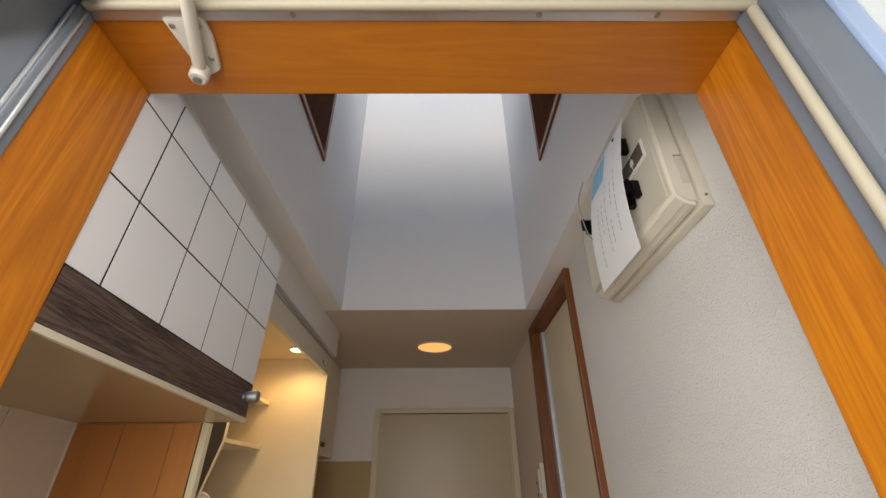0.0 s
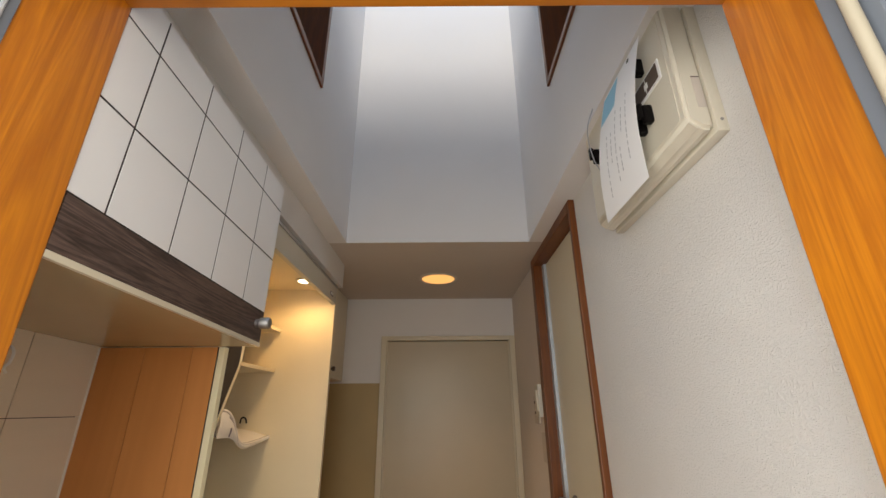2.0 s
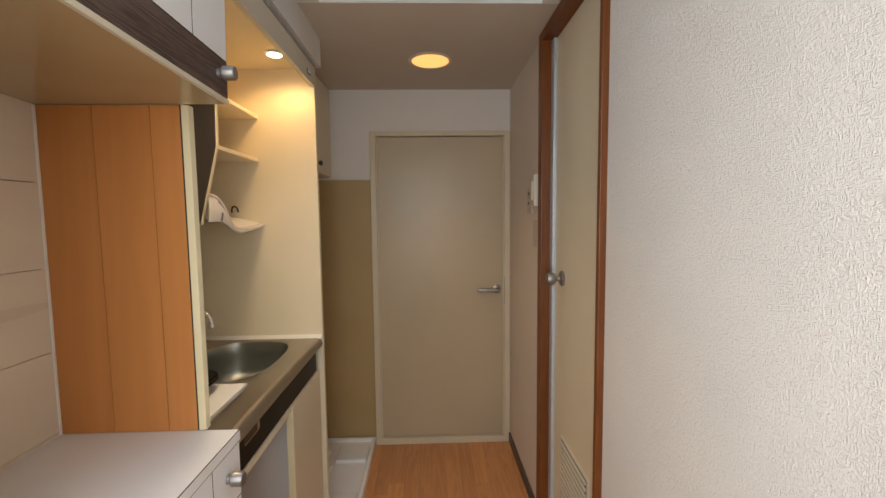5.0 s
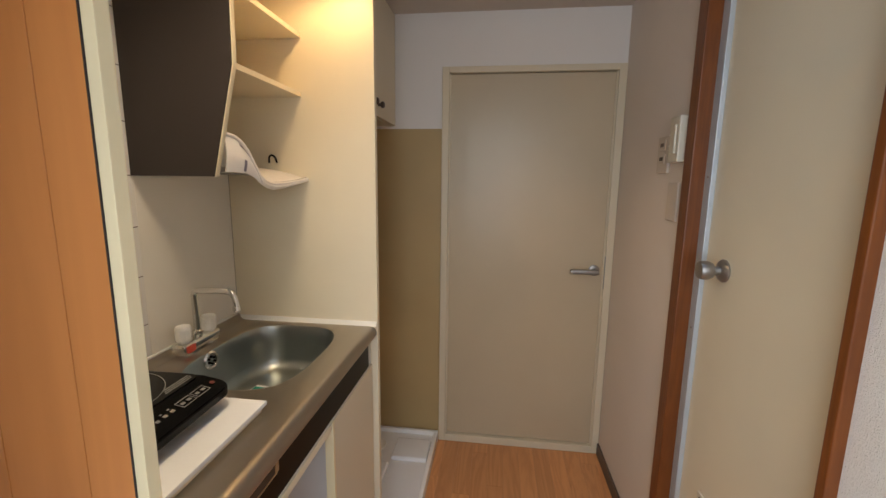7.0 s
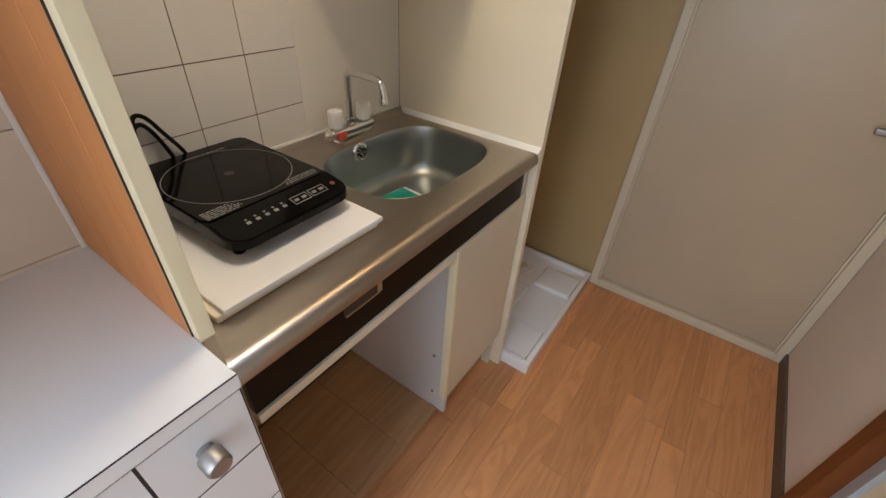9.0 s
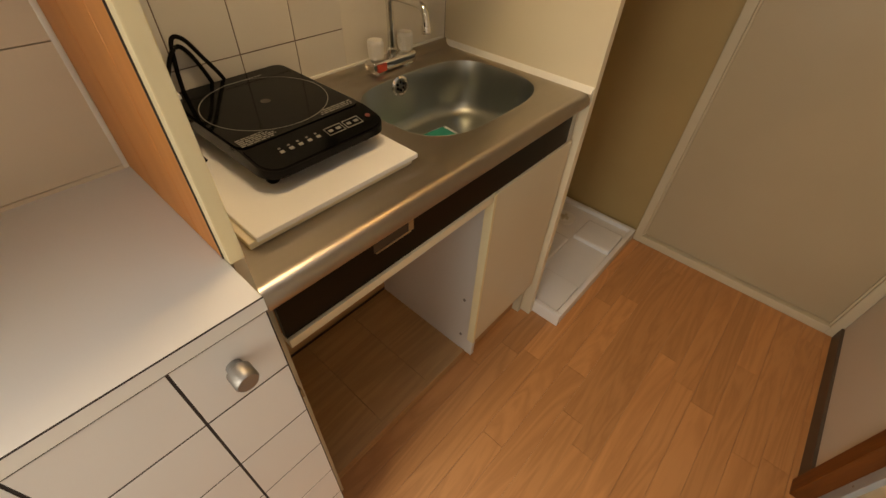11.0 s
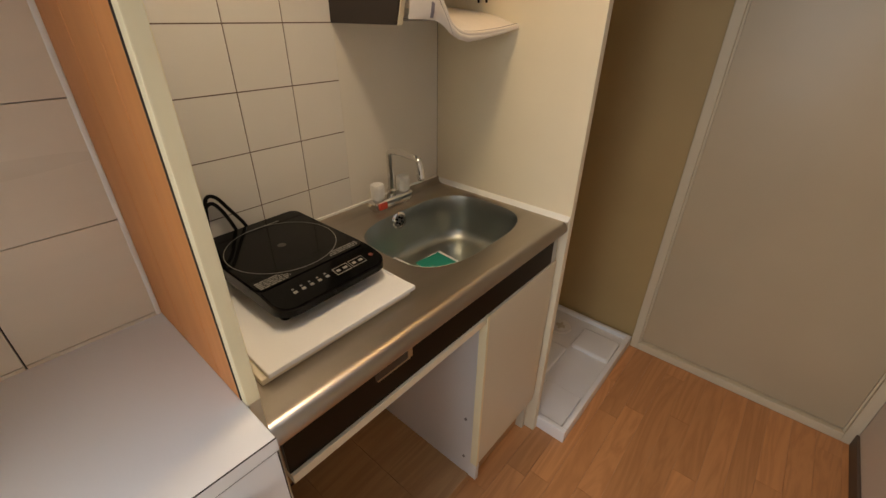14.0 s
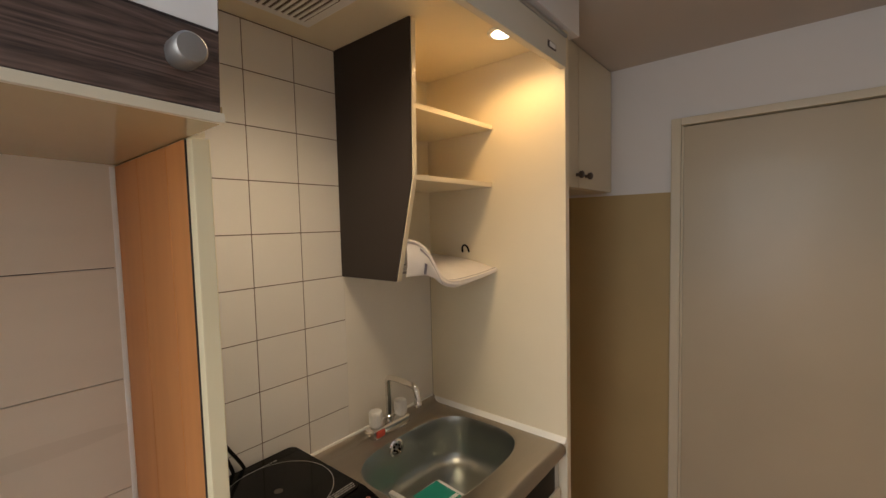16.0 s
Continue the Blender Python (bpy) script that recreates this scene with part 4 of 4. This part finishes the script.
for x0, ya, yb in ((0.054, -0.113, -0.065), (0.0595, -0.113, -0.060), (0.065, -0.113, -0.052), (0.0705, -0.113, -0.050), (0.076, -0.113, -0.058), (0.060, 0.050, 0.110), (0.066, 0.042, 0.110), (0.072, 0.038, 0.108), (-0.150, -0.02, 0.06)):
    y = ya
    while y < yb:
        w = random.uniform(0.004, 0.013)
        ihp("warning_print", slab(x0 + 0.013, x0 + 0.0158, y, min(y + w, yb), 0.0436, 0.0438), PRINT, ih)
        y += w + 0.002
for x in (-0.13, 0.125):
    for y in (-0.095, 0.095):
        ihp("foot", turned([(0.009, -0.0098), (0.0115, -0.006), (0.0125, 0.014)], 14, Matrix.Translation((x, y, 0.0))), BLACK, ih, smooth=True)
cord = thing("power_cord", (-0.56, 1.45, 0.93), "black looped power cord behind the cooktop", "cord")
part("cord_loop", tube(bend([(-0.593, 1.585, 0.925), (-0.594, 1.575, 0.965), (-0.594, 1.550, 1.010), (-0.592, 1.528, 1.045), (-0.590, 1.508, 1.048), (-0.588, 1.498, 1.00), (-0.586, 1.492, 0.95), (-0.580, 1.470, 0.920)]), 0.004, 8), BLACK, cord, smooth=True)
part("cord_loop", tube(bend([(-0.590, 1.560, 0.925), (-0.592, 1.548, 0.975), (-0.592, 1.530, 1.020), (-0.590, 1.512, 1.036), (-0.586, 1.490, 1.015), (-0.575, 1.462, 0.96), (-0.560, 1.440, 0.918)]), 0.004, 8), BLACK, cord, smooth=True)
part("cord_loop", tube(bend([(-0.575, 1.445, 0.918), (-0.560, 1.425, 0.945), (-0.535, 1.410, 0.985), (-0.500, 1.405, 0.995), (-0.470, 1.412, 0.96), (-0.475, 1.425, 0.918)]), 0.004, 8), BLACK, cord, smooth=True)
part("cord_loop", tube(bend([(-0.57, 1.43, 0.916), (-0.52, 1.415, 0.93), (-0.46, 1.41, 0.955), (-0.42, 1.42, 0.945), (-0.41, 1.435, 0.918)]), 0.004, 8), BLACK, cord, smooth=True)
part("cord_tie", slab(-0.580, -0.555, 1.455, 1.480, 0.955, 0.972, 0.004), PLASTIC, cord)

# ---- kitchen niche: end panel, ceiling, valance ----
ep = thing("end_partition", (-0.36, 2.258, 0), "cream end panel between sink and washing place", "partition")
part("panel", slab(-0.606, -0.112, 2.2465, 2.27, 0.0, 2.117, 0.0015), CREAM_BOARD, ep)
setting("ceiling_niche", slab(-0.606, -0.126, 1.353, 2.246, 1.978, 2.0), CREAM_BOARD, "cream board ceiling of the kitchen niche", "ceiling")
va = thing("light_valance", (-0.115, 1.8, 1.906), "grey-beige metal valance with a small rocker switch", "valance")
part("front", slab(-0.126, -0.108, 1.336, 2.2455, 1.906, 1.982, 0.002), BEIGEPLASTIC, va)
part("top_trim", slab(-0.128, -0.104, 1.336, 2.2455, 1.982, 1.990, 0.001), ALU, va)
part("rocker_frame", slab(-0.109, -0.106, 2.135, 2.18, 1.928, 1.944, 0.001), BASEGREY, va)
part("rocker", slab(-0.107, -0.104, 2.142, 2.173, 1.931, 1.941, 0.001), PLASTIC, va)
# the fitting at y 2.09 is real, the one at 1.60 only houses the fill
for y in (2.09, 1.60):
    nb = thing("niche_downlight", (-0.209, y, 1.978), "small round warm downlight in the niche ceiling", "lamp", "niche downlights")
    part("trim_ring", turned([(0.034, 0), (0.036, -0.002), (0.034, -0.006), (0.026, -0.006)], 28, Matrix.Translation((-0.209, y, 1.9778))), PLASTIC, nb, smooth=True)
    part("bulb_face", turned([(0.026, -0.0062), (0.022, -0.0085), (0.008, -0.0095)], 24, Matrix.Translation((-0.209, y, 1.9778))), LITW, nb, "glowing bulb face", smooth=True)
vt = thing("ceiling_vent", (-0.46, 1.66, 1.978), "white square ceiling vent with a fine mesh", "vent")
part("frame", slab(-0.520, -0.34, 1.555, 1.745, 1.966, 1.9775, 0.004), PLASTIC, vt)
part("mesh_backing", slab(-0.495, -0.365, 1.58, 1.72, 1.9645, 1.9668), BASEGREY, vt)
for i in range(10):
    part("slat", slab(-0.495, -0.365, 1.583 + 0.014 * i, 1.589 + 0.014 * i, 1.962, 1.966), PLASTIC, vt)

# ---- open shelf cabinet over the sink ----
sh = thing("open_shelf", (-0.47, 2.06, 1.365), "cream open wall shelf with a dark side panel", "shelf")
outline = [(-0.606, 1.365), (-0.392, 1.365), (-0.330, 1.613), (-0.322, 1.977), (-0.606, 1.977)]
part("side_panel", prism(outline, 1, 1.876, 1.881), HOODSIDE, sh, "dark grey-brown side panel")
part("side_core", prism([(x + (0.003 if x > -0.5 else 0), z) for x, z in outline], 1, 1.8812, 1.893), CREAM_BOARD, sh)
part("back", slab(-0.606, -0.600, 1.893, 2.246, 1.40, 1.977), CREAM_BOARD, sh)
for z, xf in ((1.612, -0.345), (1.782, -0.340)):
    part("shelf_board", slab(-0.600, xf, 1.893, 2.246, z, z + 0.014, 0.001), CREAM_BOARD, sh)
rk = thing("wire_rack", (-0.47, 2.06, 1.36), "white coated wire dish rack under the shelf", "rack")
for i in range(14):
    y = 1.905 + 0.0255 * i
    part("wire", tube([(-0.598, y, 1.377), (-0.52, y, 1.376), (-0.455, y, 1.375)], 0.0018, 6), PLASTIC, rk, smooth=True)
for x, z in ((-0.455, 1.3735), (-0.52, 1.3745), (-0.59, 1.3755)):
    part("rail", tube([(x, 1.893, z), (x, 2.246, z)], 0.003, 8), BRUSHED, rk, smooth=True)
part("hook", tube(bend([(-0.458, 2.240, 1.412), (-0.455, 2.236, 1.428), (-0.445, 2.234, 1.435), (-0.435, 2.236, 1.428), (-0.432, 2.240, 1.412)]), 0.003, 8), BLACK, rk, smooth=True)

tw = thing("folded_towel", (-0.42, 2.05, 1.388), "white cloth towel with grey stripes draped over the rack", "towel")


HEM_Y = (1.893, 1.925, 1.953, 1.975, 1.993, 2.018, 2.050, 2.100, 2.180, 2.246)
HEM_Z = (1.465, 1.458, 1.434, 1.398, 1.369, 1.354, 1.348, 1.348, 1.354, 1.362)
LOW_Z = (1.376, 1.376, 1.374, 1.364, 1.348, 1.337, 1.331, 1.334, 1.344, 1.354)


def front_x(y):
    return float(np.interp(y, (1.893, 1.94, 2.0, 2.12, 2.246), (-0.372, -0.358, -0.344, -0.342, -0.336)))


def towel_at(u, v, off=0.0):
    """u from back to front, v along the shelf; the near end is turned up, the front edge falls in an S."""
    y = 1.894 + 0.351 * v
    hem, back = np.interp(y, HEM_Y, HEM_Z), 1.412 - 0.010 * v
    z = back + (hem - back) * u ** 2.2 + 0.003 * math.sin(9 * v + 5 * u) * (1 - u)
    return (-0.585 + (front_x(y) + 0.585) * u, y, float(z) + off)


def skirt_at(u, v, off=0.0):
    """The hanging front of the cloth, from its front edge down."""
    y = 1.894 + 0.351 * v
    hem, low = np.interp(y, HEM_Y, HEM_Z), np.interp(y, HEM_Y, LOW_Z)
    return (front_x(y) + 0.006 * math.sin(math.pi * u) + off, y, float(hem + (low - hem) * u))


def hem_line(dx, dz):
    return bend([(front_x(y) + dx, y, z + dz) for y, z in zip(HEM_Y, HEM_Z)], 10)


part("cloth", sheet(20, 48, towel_at, 0.004), CLOTH, tw, smooth=True)
part("hanging_front", sheet(8, 48, skirt_at, 0.003), CLOTH, tw, smooth=True)
part("rolled_hem", tube(hem_line(0, 0), 0.0048, 10), CLOTH, tw, smooth=True)
part("stripe", tube(hem_line(-0.0035, 0.0030), 0.0026, 8), STRIPE, tw, smooth=True)
part("stripe", sheet(3, 30, lambda u, v: skirt_at(0.10 + 0.9 * v * v + (0.10 + 0.05 * v) * u * (1 - v * 0.9), 0.10 + 0.20 * v, 0.0026), 0), STRIPE, tw, smooth=True)
part("cloth_tag", sheet(2, 2, lambda u, v: skirt_at(0.55 + 0.40 * u, 0.125 + 0.022 * v, 0.003), 0), STRIPE, tw)

# ---- washing place ----
wp = thing("washing_machine_pan", (-0.30, 2.62, 0), "white plastic washing machine drain pan on the floor", "drain pan")
bm = slab(-0.596, -0.006, 2.276, 2.968, -0.003, 0.036)
part("base", bm, PANWHITE, wp)
for a in ((-0.60, -0.002, 2.272, 2.292), (-0.60, -0.002, 2.952, 2.972), (-0.60, -0.580, 2.292, 2.952), (-0.022, -0.002, 2.292, 2.952)):
    part("rim", slab(*a, -0.003, 0.056, 0.004, 3), PANWHITE, wp, smooth=True)
for a in ((-0.20, -0.026, 2.735, 2.890), (-0.57, -0.42, 2.31, 2.46), (-0.57, -0.42, 2.79, 2.94), (-0.40, -0.20, 2.48, 2.70)):
    part("raised_pad", slab(*a, 0.026, 0.054, 0.012, 4), PANWHITE, wp, smooth=True)
part("low_pad", slab(-0.18, -0.028, 2.300, 2.475, 0.030, 0.0445, 0.005, 3), PANWHITE, wp, smooth=True)
dm = Matrix.Translation((-0.30, 2.83, 0.035))
drain = part("drain", turned([(0.052, 0), (0.055, 0.004), (0.050, 0.010), (0.038, 0.006), (0.030, 0.006)], 28, dm), PLASTIC, wp, "round floor drain", smooth=True)
part("drain_cross", slab(-0.322, -0.278, 2.824, 2.836, 0.040, 0.052, 0.003), BEIGEPLASTIC, drain)
part("drain_cross", slab(-0.306, -0.294, 2.808, 2.852, 0.040, 0.052, 0.003), BEIGEPLASTIC, drain)

oc = thing("overhead_cabinet", (-0.42, 2.63, 1.617), "cream overhead cupboard above the washing place with small knobs", "cabinet")
part("body", slab(-0.619, -0.246, 2.2705, YF - 0.0035, 1.617, ZC - 0.001), CREAM, oc)
for a, b, ky in ((2.272, 2.627, 2.608), (2.631, YF - 0.005, 2.69)):
    d = part("door", slab(-0.245, -0.226, a, b, 1.619, ZC - 0.006, 0.0015), CREAM, oc, "cream cupboard door")
    part("knob", turned([(0.006, 0), (0.006, 0.010), (0.012, 0.013), (0.013, 0.022), (0.009, 0.026)], 18, Matrix.Translation((-0.226, ky, 1.665)) @ Euler((0, radians(90), 0)).to_matrix().to_4x4()), BASEGREY, d, "dark metal knob", smooth=True)

# ---- pieces: kitchen tiles, niche tiles, floor strips ----
wk = bpy.data.objects["wall_kitchen"]
P = 0.1246
ycols = [1.353, 1.374, 1.501, 1.628, 1.755, 1.884]
zrow0 = 0.992
for a, b in zip(ycols, ycols[1:]):
    z0 = zrow0 - P
    while z0 < 1.977:
        c, d = max(z0, 0.89), min(z0 + P, 1.977)
        part("tile", slab(XL - 0.003, XL, a + 0.0012, b - 0.0012, c + 0.0012, d - 0.0012), TILE, wk)
        z0 += P
part("plain_board", slab(XL - 0.003, XL + 0.0005, 1.8828, 2.246, 0.89, 1.40), PLAINBOARD, wk)
wn2 = bpy.data.objects["wall_shoe_niche"]
for r in range(5):
    z0 = 0.815 + 0.160 * r
    z1 = min(z0 + 0.1585, 1.606)
    for a, b in ((0.795, 1.168), (1.170, 1.352)):
        part("tile", slab(-0.389, -0.381, a, b, z0, z1), BIGTILE, wn2)
W = 0.0755
random.seed(4)
x = -0.19
while x < XR:
    y = 0.80 - random.random() * 0.9
    while y < YF:
        ln = random.choice((0.45, 0.6, 0.75, 0.9))
        a, b = max(y, 0.80), min(y + ln, YF - 0.018 if x > 0 else YF - 0.02)
        if b - a > 0.03:
            part("floor_strip", slab(x + 0.0004, min(x + W, XR) - 0.0004, a + 0.0004, b - 0.0004, -0.004, 0), FLOORWOOD, floor_base)
        y += ln
    x += W
